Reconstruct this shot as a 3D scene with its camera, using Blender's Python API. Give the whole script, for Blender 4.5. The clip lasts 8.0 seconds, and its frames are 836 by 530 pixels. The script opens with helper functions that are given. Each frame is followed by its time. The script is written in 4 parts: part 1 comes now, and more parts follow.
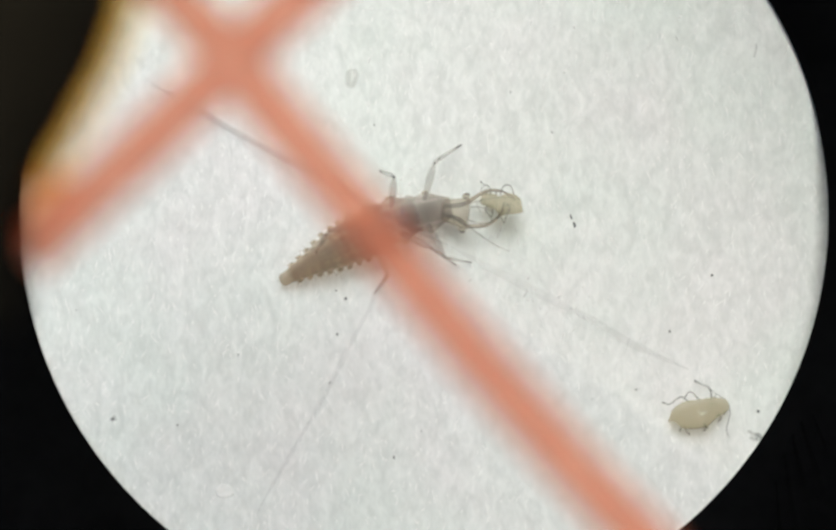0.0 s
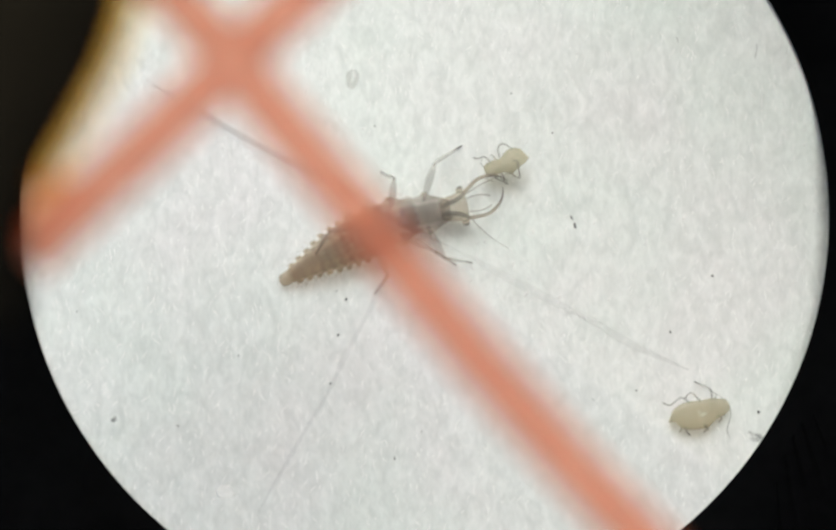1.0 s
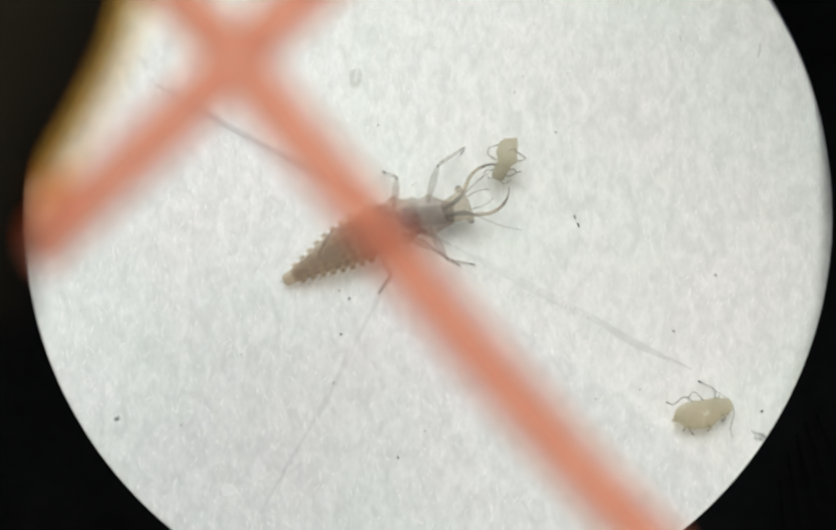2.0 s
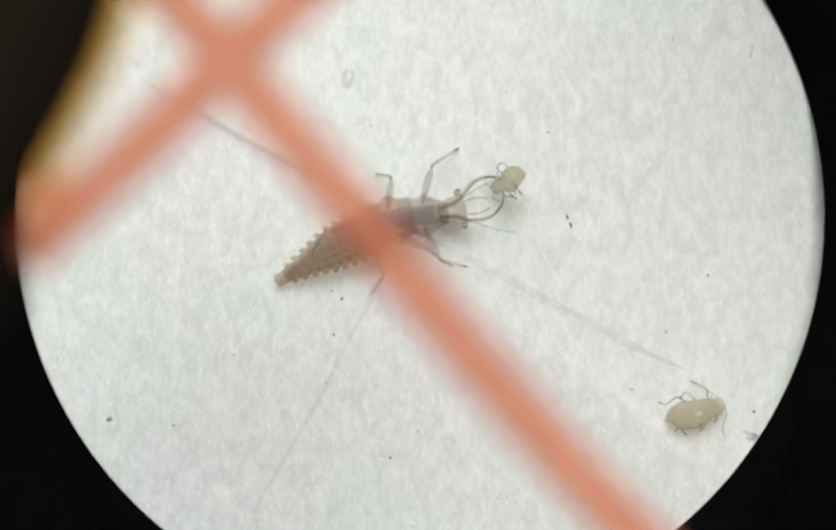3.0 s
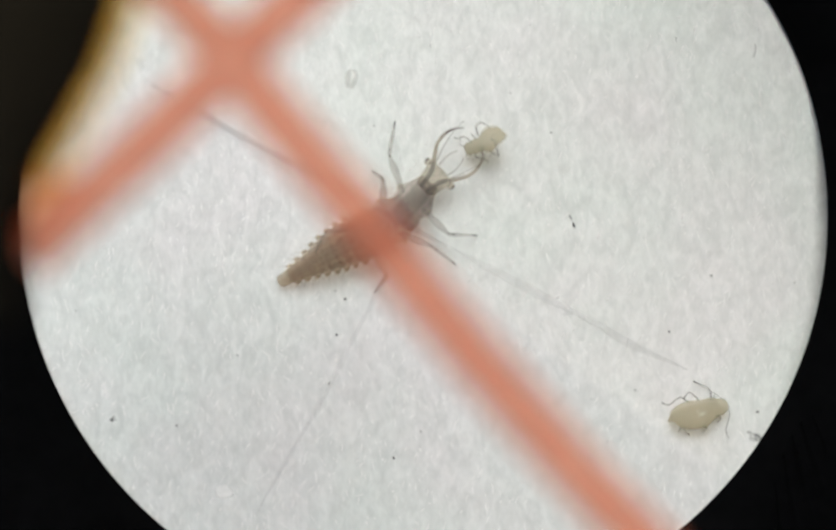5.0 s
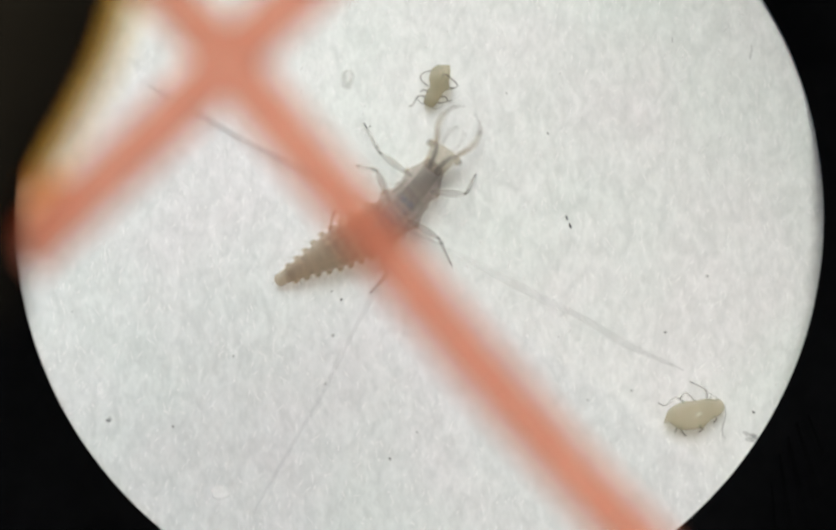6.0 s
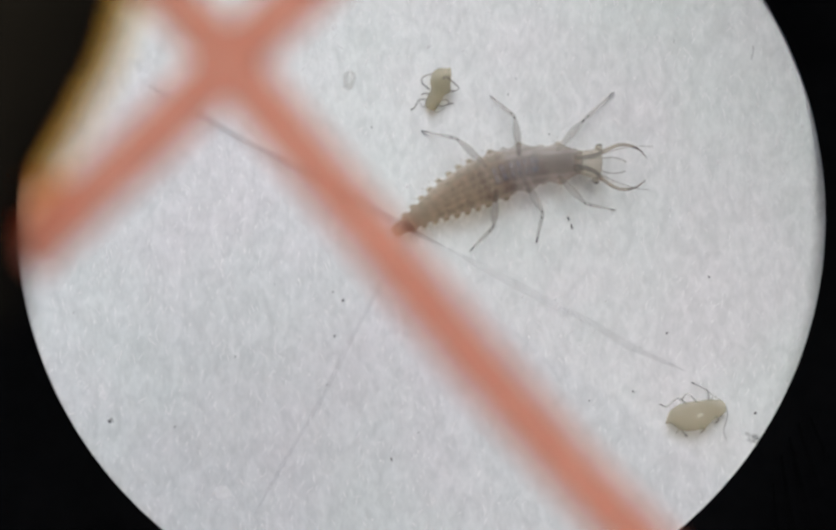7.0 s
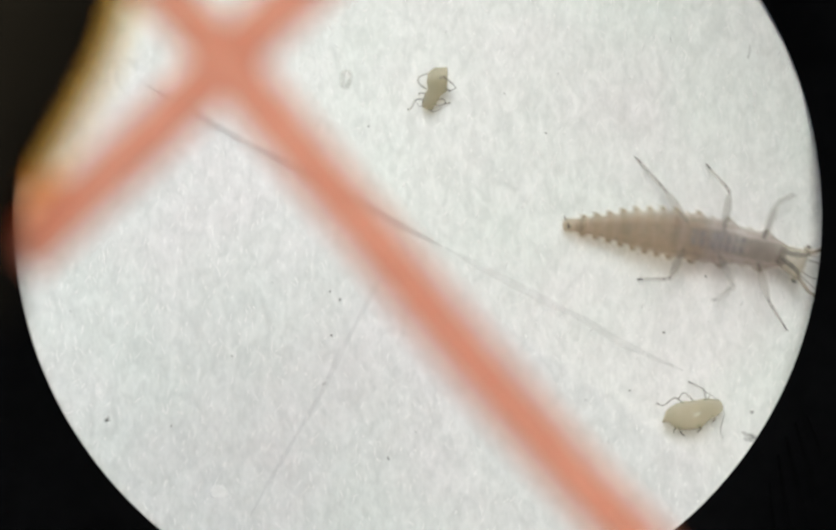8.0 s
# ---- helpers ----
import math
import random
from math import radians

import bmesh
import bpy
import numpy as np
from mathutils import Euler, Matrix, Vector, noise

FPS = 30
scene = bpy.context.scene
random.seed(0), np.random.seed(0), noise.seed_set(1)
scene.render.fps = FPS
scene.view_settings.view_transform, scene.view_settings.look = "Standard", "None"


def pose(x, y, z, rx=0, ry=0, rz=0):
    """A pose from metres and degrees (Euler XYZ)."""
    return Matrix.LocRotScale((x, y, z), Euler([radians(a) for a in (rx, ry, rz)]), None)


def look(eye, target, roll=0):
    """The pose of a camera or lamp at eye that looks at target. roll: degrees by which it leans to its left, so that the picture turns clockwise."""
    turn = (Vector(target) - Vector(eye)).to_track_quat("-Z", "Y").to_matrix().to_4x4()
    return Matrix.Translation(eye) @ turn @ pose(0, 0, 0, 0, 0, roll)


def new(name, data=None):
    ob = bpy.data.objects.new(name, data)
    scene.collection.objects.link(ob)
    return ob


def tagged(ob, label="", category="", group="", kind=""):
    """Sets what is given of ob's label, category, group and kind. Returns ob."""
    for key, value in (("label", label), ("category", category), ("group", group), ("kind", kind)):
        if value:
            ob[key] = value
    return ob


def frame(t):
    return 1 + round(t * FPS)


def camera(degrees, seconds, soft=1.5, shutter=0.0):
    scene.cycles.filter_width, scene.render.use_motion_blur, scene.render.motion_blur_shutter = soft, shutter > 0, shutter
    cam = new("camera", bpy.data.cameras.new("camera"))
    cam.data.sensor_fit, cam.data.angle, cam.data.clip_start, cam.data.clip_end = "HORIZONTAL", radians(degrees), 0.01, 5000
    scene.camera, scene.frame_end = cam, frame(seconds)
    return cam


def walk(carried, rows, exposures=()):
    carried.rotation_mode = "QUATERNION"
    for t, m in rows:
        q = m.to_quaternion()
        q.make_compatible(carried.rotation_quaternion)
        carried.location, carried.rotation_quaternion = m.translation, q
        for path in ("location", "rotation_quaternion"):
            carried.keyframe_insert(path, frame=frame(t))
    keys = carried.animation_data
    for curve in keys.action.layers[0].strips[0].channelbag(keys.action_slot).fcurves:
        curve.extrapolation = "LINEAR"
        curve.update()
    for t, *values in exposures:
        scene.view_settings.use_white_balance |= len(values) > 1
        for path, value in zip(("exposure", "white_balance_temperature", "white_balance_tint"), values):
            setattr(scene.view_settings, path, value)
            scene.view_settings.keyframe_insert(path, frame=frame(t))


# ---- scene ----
# All small dimensions below are in millimetres; part() turns them into metres.
# ---- camera ----
LENS = 30.0
HEIGHT = 47.8
cam = camera(LENS, 8.0, soft=2.7, shutter=0.5)
cam.data.dof.use_dof = True
cam.data.dof.focus_distance = (HEIGHT - 0.45) * 0.001
cam.data.dof.aperture_fstop = 23.0
cam.data.dof.aperture_blades = 0
PATH = [
    (0, 0.0000, 0.0000), (0.3, 0.0098, -0.0979), (0.4, 0.0000, -0.0196), (0.5, 0.0098, 0.0587),
    (1, 0.0294, 0.0196), (1.5, 0.0196, 0.0979), (1.7, 0.0000, 0.1664), (2.25, 0.0000, 0.0979),
    (2.8, 0.0000, 0.0000), (2.9, 0.0000, -0.0979), (3, 0.0098, -0.1371), (3.2, 0.0098, -0.1567),
    (3.5, 0.0196, -0.1469), (3.7, 0.0196, 0.0000), (3.9, 0.0294, 0.0490), (4, 0.0294, 0.0196),
    (4.2, 0.0196, 0.0196), (4.5, 0.0196, 0.0294), (4.7, 0.0196, 0.0196), (5.25, 0.0196, -0.0783),
    (5.8, 0.0294, -0.1762), (6, 0.0392, -0.1567), (6.1, 0.0392, -0.1469), (6.2, 0.0392, -0.0979),
    (6.3, 0.0392, -0.0587), (6.5, 0.0490, -0.0685), (6.6, 0.0490, -0.1077), (6.8, 0.0587, -0.0881),
    (7, 0.0685, -0.0979), (7.2, 0.0587, -0.1175), (7.5, 0.0490, -0.1567), (7.6, 0.0490, -0.1762),
    (7.7, 0.0392, -0.2741), (7.8, 0.0392, -0.2839), (8, 0.0392, -0.2154),
]
EXPOSURES = [
    (0, 0.140, 6020, -1), (1.7, 0.140, 6020, -1), (3.5, 0.140, 6020, -1), (4.5, 0.000, 5990, 1), (5.8, 0.090, 6020, 1),
    (6, 0.090, 6020, 1), (6.2, 0.052, 5988, 1), (6.4, 0.034, 5956, 2), (6.5, -0.080, 5940, 2), (6.6, 0.156, 5904, 3),
    (6.8, 0.068, 5960, 3), (7, -0.200, 5760, 6), (7.2, -0.110, 5872, 4), (7.4, 0.260, 5954, 1), (7.5, 0.200, 6040, 0),
    (8, 0.140, 6020, 0),
]
walk(cam, [(t, pose(0, 0, HEIGHT * 0.001, rx, ry, 0)) for t, rx, ry in PATH], EXPOSURES)

# ---- light ----
SUN_HEIGHT, SUN_TURN = 55.0, -6.0
world = bpy.data.worlds.new("sky")
scene.world = world
world.use_nodes = True
sky = world.node_tree.nodes.new("ShaderNodeTexSky")
sky.sky_type, sky.sun_disc = "NISHITA", False
sky.sun_elevation, sky.sun_rotation = radians(SUN_HEIGHT), radians(SUN_TURN)
sky.air_density, sky.dust_density, sky.ozone_density = 0.5, 7.0, 0.3
world.node_tree.links.new(sky.outputs["Color"], world.node_tree.nodes["Background"].inputs["Color"])
world.node_tree.nodes["Background"].inputs["Strength"].default_value = 0.13
sun = new("sun", bpy.data.lights.new("sun", "SUN"))
sun.data.energy, sun.data.angle, sun.data.color = 0.95, radians(32), (1.0, 0.96, 0.9)
sun.matrix_world = look((0.3 * math.cos(radians(SUN_HEIGHT)) * math.sin(radians(SUN_TURN)), 0.3 * math.cos(radians(SUN_HEIGHT)) * math.cos(radians(SUN_TURN)), 0.3 * math.sin(radians(SUN_HEIGHT))), (0, 0, 0))


# ---- helpers of this scene ----
def part(name, bm, material, parent=None, label=""):
    """Links a mesh drawn in millimetres as one object, under a thing or a part."""
    me = bpy.data.meshes.new(name)
    bmesh.ops.recalc_face_normals(bm, faces=bm.faces)
    bmesh.ops.scale(bm, vec=(0.001, 0.001, 0.001), verts=bm.verts)
    for f in bm.faces:
        f.smooth = True
    bm.to_mesh(me)
    bm.free()
    me.materials.append(material)
    ob = new(name, me)
    if parent is not None:
        ob.parent = parent
    if label:
        ob["label"] = label
    return ob


def thing(name, label, category, group="", kind=""):
    return tagged(new(name), label, category, group, kind)


def mm(x, y, z, rx=0, ry=0, rz=0):
    return pose(x * 0.001, y * 0.001, z * 0.001, rx, ry, rz)


def tube(bm, points, radii, n=8, flat=1.0):
    """A capped round tube along a line of points; flat squeezes it in height."""
    pts = [Vector(p) for p in points]
    rings = []
    for i, p in enumerate(pts):
        d = (pts[min(i + 1, len(pts) - 1)] - pts[max(i - 1, 0)]).normalized()
        side = d.cross(Vector((0, 0, 1)))
        side = side.normalized() if side.length > 1e-4 else Vector((1, 0, 0))
        up = side.cross(d)
        r = radii[i] if hasattr(radii, "__len__") else radii
        rings.append([bm.verts.new(p + side * r * math.cos(a) + up * r * flat * math.sin(a))
                      for a in (2 * math.pi * k / n for k in range(n))])
    for a, b in zip(rings, rings[1:]):
        for k in range(n):
            bm.faces.new((a[k], a[(k + 1) % n], b[(k + 1) % n], b[k]))
    bm.faces.new(rings[0])
    bm.faces.new(rings[-1][::-1])


def loft(bm, rings, n=20, square=0.0, wobble=0.0, seed=0, capped=True):
    """A closed body along x: rings of (x, half width, half height, z, optional shift to the side); square flattens the round towards a box."""
    made = []
    e = 1.0 - square
    for x, w, h, z, *aside in rings:
        row = []
        for k in range(n):
            a = 2 * math.pi * k / n
            c, s = math.cos(a), math.sin(a)
            q = 1 + wobble * noise.noise(Vector((x * 2.3 + seed, c * 1.7, s * 1.7)))
            row.append(bm.verts.new((x, math.copysign(abs(c) ** e, c) * w * q + sum(aside), z + math.copysign(abs(s) ** e, s) * h * q)))
        made.append(row)
    for a, b in zip(made, made[1:]):
        for k in range(n):
            bm.faces.new((a[k], a[(k + 1) % n], b[(k + 1) % n], b[k]))
    if capped:
        bm.faces.new(made[0])
        bm.faces.new(made[-1][::-1])


def blob(bm, centre, size, seed=0, rough=0.0, sub=2):
    """A lump of three half sizes, uneven by rough."""
    got = bmesh.ops.create_icosphere(bm, subdivisions=sub, radius=1.0)
    for v in got["verts"]:
        q = 1 + rough * noise.noise(v.co * 1.6 + Vector((seed * 3.1, seed, 0)))
        v.co = Vector([c + a * b * q for c, a, b in zip(centre, v.co, size)])


def curve_through(points, steps=8):
    """Points on a smooth line through the given ones."""
    p = [Vector(q) for q in points]
    p = [p[0] * 2 - p[1]] + p + [p[-1] * 2 - p[-2]]
    out = []
    for i in range(1, len(p) - 2):
        for k in range(steps):
            t = k / steps
            a, b, c, d = p[i - 1:i + 3]
            out.append(0.5 * (2 * b + (c - a) * t + (2 * a - 5 * b + 4 * c - d) * t * t + (3 * b - a - 3 * c + d) * t ** 3))
    out.append(p[-2])
    return out


# ---- materials ----
def surface(name, dark, light, grain, rough=0.6, bump=0.0, clear=0.0, tint=(1, 1, 1), through_light=0.0, coarse=None, stretch=(1, 1, 1), gloss=0.3):
    """A procedural surface: two scales of uneven colour between dark and light, relief, and for thin skins some clearness.
    grain and coarse are the sizes of the two patterns in millimetres; bump is the relief's height in millimetres."""
    m = bpy.data.materials.new(name)
    m.use_nodes = True
    nt = m.node_tree
    link, nodes = nt.links.new, nt.nodes
    skin, out = nodes["Principled BSDF"], nodes["Material Output"]
    where = nodes.new("ShaderNodeTexCoord")
    mapping = nodes.new("ShaderNodeMapping")
    mapping.inputs["Scale"].default_value = stretch
    link(where.outputs["Object"], mapping.inputs["Vector"])
    fine, big = nodes.new("ShaderNodeTexNoise"), nodes.new("ShaderNodeTexNoise")
    fine.inputs["Scale"].default_value, fine.inputs["Detail"].default_value = 1000 / grain, 4
    big.inputs["Scale"].default_value, big.inputs["Detail"].default_value = 1000 / (coarse or grain * 7), 2
    link(mapping.outputs["Vector"], fine.inputs["Vector"])
    link(where.outputs["Object"], big.inputs["Vector"])
    both = nodes.new("ShaderNodeMath")
    both.operation = "MULTIPLY_ADD"
    both.inputs[1].default_value = 0.5
    link(fine.outputs["Fac"], both.inputs[0])
    half = nodes.new("ShaderNodeMath")
    half.operation = "MULTIPLY"
    half.inputs[1].default_value = 0.5
    link(big.outputs["Fac"], half.inputs[0])
    link(half.outputs[0], both.inputs[2])
    ramp = nodes.new("ShaderNodeValToRGB")
    ramp.color_ramp.elements[0].position, ramp.color_ramp.elements[1].position = 0.36, 0.64
    ramp.color_ramp.elements[0].color, ramp.color_ramp.elements[1].color = (*dark, 1), (*light, 1)
    link(both.outputs[0], ramp.inputs["Fac"])
    link(ramp.outputs["Color"], skin.inputs["Base Color"])
    skin.inputs["Roughness"].default_value = rough
    skin.inputs["Specular IOR Level"].default_value = gloss
    if bump:
        relief = nodes.new("ShaderNodeBump")
        relief.inputs["Strength"].default_value, relief.inputs["Distance"].default_value = 1.0, bump * 0.001
        link(both.outputs[0], relief.inputs["Height"])
        link(relief.outputs["Normal"], skin.inputs["Normal"])
    last = skin.outputs[0]
    if through_light:
        leaf, mix = nodes.new("ShaderNodeBsdfTranslucent"), nodes.new("ShaderNodeMixShader")
        link(ramp.outputs["Color"], leaf.inputs["Color"])
        mix.inputs[0].default_value = through_light
        link(last, mix.inputs[1])
        link(leaf.outputs[0], mix.inputs[2])
        last = mix.outputs[0]
    if clear:
        glass, mix = nodes.new("ShaderNodeBsdfTransparent"), nodes.new("ShaderNodeMixShader")
        glass.inputs["Color"].default_value = (*tint, 1)
        mix.inputs[0].default_value = clear
        link(last, mix.inputs[1])
        link(glass.outputs[0], mix.inputs[2])
        last = mix.outputs[0]
    link(last, out.inputs["Surface"])
    return m


def paper_surface():
    """White uncoated paper: fine fibres across, soft mottling and relief."""
    m = surface("paper", (0.70, 0.71, 0.695), (0.81, 0.815, 0.80), 0.15, 0.85, 0.022, coarse=0.42, stretch=(1.0, 0.55, 1.0), gloss=0.12)
    ramp = m.node_tree.nodes["Color Ramp"].color_ramp
    ramp.elements[0].position, ramp.elements[1].position = 0.38, 0.62
    nt = m.node_tree
    for node in nt.nodes:
        if node.type == "TEX_NOISE":
            nt.links.new(nt.nodes["Mapping"].outputs["Vector"], node.inputs["Vector"])
            node.inputs["Distortion"].default_value = 0.5
            node.inputs["Detail"].default_value, node.inputs["Roughness"].default_value = 5, 0.60
    cloud, tone, mix = nt.nodes.new("ShaderNodeTexNoise"), nt.nodes.new("ShaderNodeValToRGB"), nt.nodes.new("ShaderNodeMix")
    cloud.inputs["Scale"].default_value, cloud.inputs["Detail"].default_value = 160, 2
    tone.color_ramp.elements[0].position, tone.color_ramp.elements[1].position = 0.35, 0.65
    tone.color_ramp.elements[0].color, tone.color_ramp.elements[1].color = (0.96, 1.0, 0.985, 1), (1.0, 0.985, 1.0, 1)
    mix.data_type, mix.blend_type = "RGBA", "MULTIPLY"
    mix.inputs["Factor"].default_value = 1.0
    nt.links.new(nt.nodes["Texture Coordinate"].outputs["Object"], cloud.inputs["Vector"])
    nt.links.new(cloud.outputs["Fac"], tone.inputs["Fac"])
    nt.links.new(nt.nodes["Color Ramp"].outputs["Color"], mix.inputs[6])
    nt.links.new(tone.outputs["Color"], mix.inputs[7])
    blotch, shade, both = nt.nodes.new("ShaderNodeTexNoise"), nt.nodes.new("ShaderNodeValToRGB"), nt.nodes.new("ShaderNodeMix")
    blotch.inputs["Scale"].default_value, blotch.inputs["Detail"].default_value, blotch.inputs["Distortion"].default_value = 2400, 3, 1.4
    shade.color_ramp.elements[0].position, shade.color_ramp.elements[1].position = 0.36, 0.60
    shade.color_ramp.elements[0].color, shade.color_ramp.elements[1].color = (0.93, 0.935, 0.93, 1), (1, 1, 1, 1)
    both.data_type, both.blend_type = "RGBA", "MULTIPLY"
    both.inputs["Factor"].default_value = 1.0
    nt.links.new(nt.nodes["Mapping"].outputs["Vector"], blotch.inputs["Vector"])
    nt.links.new(blotch.outputs["Fac"], shade.inputs["Fac"])
    nt.links.new(mix.outputs[2], both.inputs[6])
    nt.links.new(shade.outputs["Color"], both.inputs[7])
    nt.links.new(both.outputs[2], nt.nodes["Principled BSDF"].inputs["Base Color"])
    return m


def larva_skin(name, stripes, clear, glow, edge=0.58, full=0.12, tint=(0.985, 0.945, 0.88), fade="both", seep_share=0.30):
    """Larva skin: lengthwise stripes from the middle of the back (0) to the flank (1), clearer towards the flank;
    glow is the colour of the light that seeps through."""
    m = surface(name, (0.86, 0.86, 0.87), (1.12, 1.12, 1.11), 0.14, 0.55, 0.003, clear, tint, seep_share, coarse=0.6, stretch=(0.22, 1.0, 1.0), gloss=0.25)
    nt = m.node_tree
    link = nt.links.new
    ramp, coord = nt.nodes["Color Ramp"], nt.nodes["Texture Coordinate"]
    split, wave = nt.nodes.new("ShaderNodeSeparateXYZ"), nt.nodes.new("ShaderNodeTexNoise")
    wave.inputs["Scale"].default_value, wave.inputs["Detail"].default_value = 2600, 2
    link(coord.outputs["Object"], wave.inputs["Vector"])
    link(coord.outputs["Generated"], split.inputs[0])

    def sums(kind, a, c, d=None):
        node = nt.nodes.new("ShaderNodeMath")
        node.operation = kind
        for slot, v in zip(node.inputs, (a, c, d)):
            if v is None:
                continue
            if isinstance(v, (int, float)):
                slot.default_value = v
            else:
                link(v, slot)
        return node.outputs[0]
    across = sums("MULTIPLY", sums("ABSOLUTE", sums("SUBTRACT", split.outputs["Y"], 0.5), None), 2.0)
    place = sums("ADD", across, sums("MULTIPLY", sums("SUBTRACT", wave.outputs["Fac"], 0.5), 0.12))
    bands = nt.nodes.new("ShaderNodeValToRGB")
    bands.color_ramp.interpolation = "EASE"
    for k, (at, colour) in enumerate(stripes):
        stop = bands.color_ramp.elements[k] if k < 2 else bands.color_ramp.elements.new(at)
        stop.position, stop.color = at, (*colour, 1)
    link(place, bands.inputs["Fac"])
    mix = nt.nodes.new("ShaderNodeMix")
    mix.data_type, mix.blend_type = "RGBA", "MULTIPLY"
    mix.inputs["Factor"].default_value = 1.0
    link(bands.outputs["Color"], mix.inputs[6])
    link(ramp.outputs["Color"], mix.inputs[7])
    link(mix.outputs[2], nt.nodes["Principled BSDF"].inputs["Base Color"])
    seep = nt.nodes.new("ShaderNodeMix")
    seep.data_type, seep.blend_type = "RGBA", "MULTIPLY"
    seep.inputs["Factor"].default_value = 1.0
    link(mix.outputs[2], seep.inputs[6])
    seep.inputs[7].default_value = (*glow, 1)
    link(seep.outputs[2], nt.nodes["Translucent BSDF"].inputs["Color"])
    thin, lap = nt.nodes.new("ShaderNodeMapRange"), nt.nodes.new("ShaderNodeMapRange")
    thin.interpolation_type = "SMOOTHSTEP"
    thin.inputs["From Min"].default_value, thin.inputs["From Max"].default_value = 0.70, 1.05
    thin.inputs["To Min"].default_value, thin.inputs["To Max"].default_value = 1.0, edge
    link(place, thin.inputs["Value"])
    # towards the ends that overlap the next ring the skin thins out
    lap.inputs["From Min"].default_value, lap.inputs["From Max"].default_value = full, 0.5
    lap.inputs["To Min"].default_value, lap.inputs["To Max"].default_value = 1.0, 0.0
    ahead = sums("SUBTRACT", split.outputs["X"], 0.5)
    link({"both": sums("ABSOLUTE", ahead, None), "front": ahead, "rear": sums("MULTIPLY", ahead, -1.0)}[fade], lap.inputs["Value"])
    # dark stripes are denser than pale ones
    grey, dense = nt.nodes.new("ShaderNodeRGBToBW"), nt.nodes.new("ShaderNodeMapRange")
    link(bands.outputs["Color"], grey.inputs["Color"])
    link(grey.outputs["Val"], dense.inputs["Value"])
    dense.inputs["From Min"].default_value, dense.inputs["From Max"].default_value = 0.06, 0.30
    dense.inputs["To Min"].default_value, dense.inputs["To Max"].default_value = 1.22, 0.78
    depth = sums("MULTIPLY", sums("MULTIPLY", thin.outputs["Result"], dense.outputs["Result"]), lap.outputs["Result"])
    wash = nt.nodes.new("ShaderNodeMix")
    wash.data_type = "RGBA"
    link(depth, wash.inputs["Factor"])
    wash.inputs[6].default_value, wash.inputs[7].default_value = (1, 1, 1, 1), (*tint, 1)
    link(wash.outputs[2], nt.nodes["Transparent BSDF"].inputs["Color"])
    link(sums("POWER", clear, depth), nt.nodes["Material Output"].inputs["Surface"].links[0].from_node.inputs[0])
    return m


PAPER = paper_surface()
WOOD = surface("oiled_wood", (0.16, 0.09, 0.05), (0.30, 0.18, 0.10), 1.2, 0.5, 0.05, coarse=14, stretch=(0.08, 1, 1))
BLACK = surface("matt_black", (0.0014, 0.0015, 0.0017), (0.0028, 0.0029, 0.0032), 0.4, 0.95, 0.01, gloss=0.02)
# Black with the lens veil over the corner put into its colour.
VEILED_BLACK = surface("veiled_black", (0.008, 0.0065, 0.004), (0.012, 0.0095, 0.006), 0.4, 0.9, 0.01, gloss=0.03)
# Amber part of the lens's colour fringe, put into a tinted sheet.
AMBER = surface("amber_fringe", (0.86, 0.44, 0.06), (0.95, 0.54, 0.10), 0.6, 0.4, 0.0, 0.86, (1.0, 0.92, 0.66), 0.6)
# Orange glow at the left edge, put into a nearly clear tint.
ORANGE = surface("orange_glow", (0.30, 0.09, 0.015), (0.40, 0.13, 0.02), 0.6, 0.4, 0.0, 0.975, (1.0, 0.75, 0.58), 0.3, gloss=0.05)
# Inner, browner part of the same lens fringe as a tint.
MUSTARD = surface("mustard_fringe", (0.80, 0.44, 0.08), (0.90, 0.54, 0.12), 0.6, 0.4, 0.0, 0.86, (1.0, 0.80, 0.45), 0.6)
RED = surface("red_rubber", (0.74, 0.28, 0.165), (0.84, 0.35, 0.22), 0.5, 0.6, 0.0, 0.54, (1.0, 0.78, 0.68), 0.4, coarse=2.5)
TAIL_SKIN = larva_skin("tail_skin", [(0.0, (0.24, 0.23, 0.23)), (0.5, (0.26, 0.25, 0.25)), (1.0, (0.32, 0.31, 0.31))], 0.71, (1.9, 1.5, 1.1), full=0.10, tint=(1.0, 0.935, 0.835), fade="front")
ABDOMEN = larva_skin("abdomen_skin", [(0.00, (0.110, 0.102, 0.110)), (0.13, (0.230, 0.212, 0.210)), (0.25, (0.120, 0.110, 0.116)), (0.42, (0.265, 0.195, 0.165)), (0.60, (0.110, 0.103, 0.110)), (0.78, (0.230, 0.220, 0.225)), (1.00, (0.340, 0.335, 0.335))], 0.70, (1.9, 1.5, 1.1), full=0.12, tint=(1.0, 0.933, 0.835))
WAIST_STRIPES = [(0.00, (0.095, 0.092, 0.112)), (0.14, (0.210, 0.205, 0.228)), (0.27, (0.105, 0.102, 0.122)), (0.46, (0.240, 0.185, 0.175)), (0.62, (0.100, 0.098, 0.118)), (0.80, (0.230, 0.224, 0.242)), (1.00, (0.340, 0.334, 0.350))]
WAIST_SKIN = larva_skin("waist_skin", WAIST_STRIPES, 0.68, (1.9, 1.55, 1.2), full=0.12, tint=(1.0, 0.932, 0.825))
CHEST_SKIN = larva_skin("chest_skin", WAIST_STRIPES, 0.67, (1.9, 1.55, 1.2), full=0.17, tint=(1.0, 0.935, 0.84))
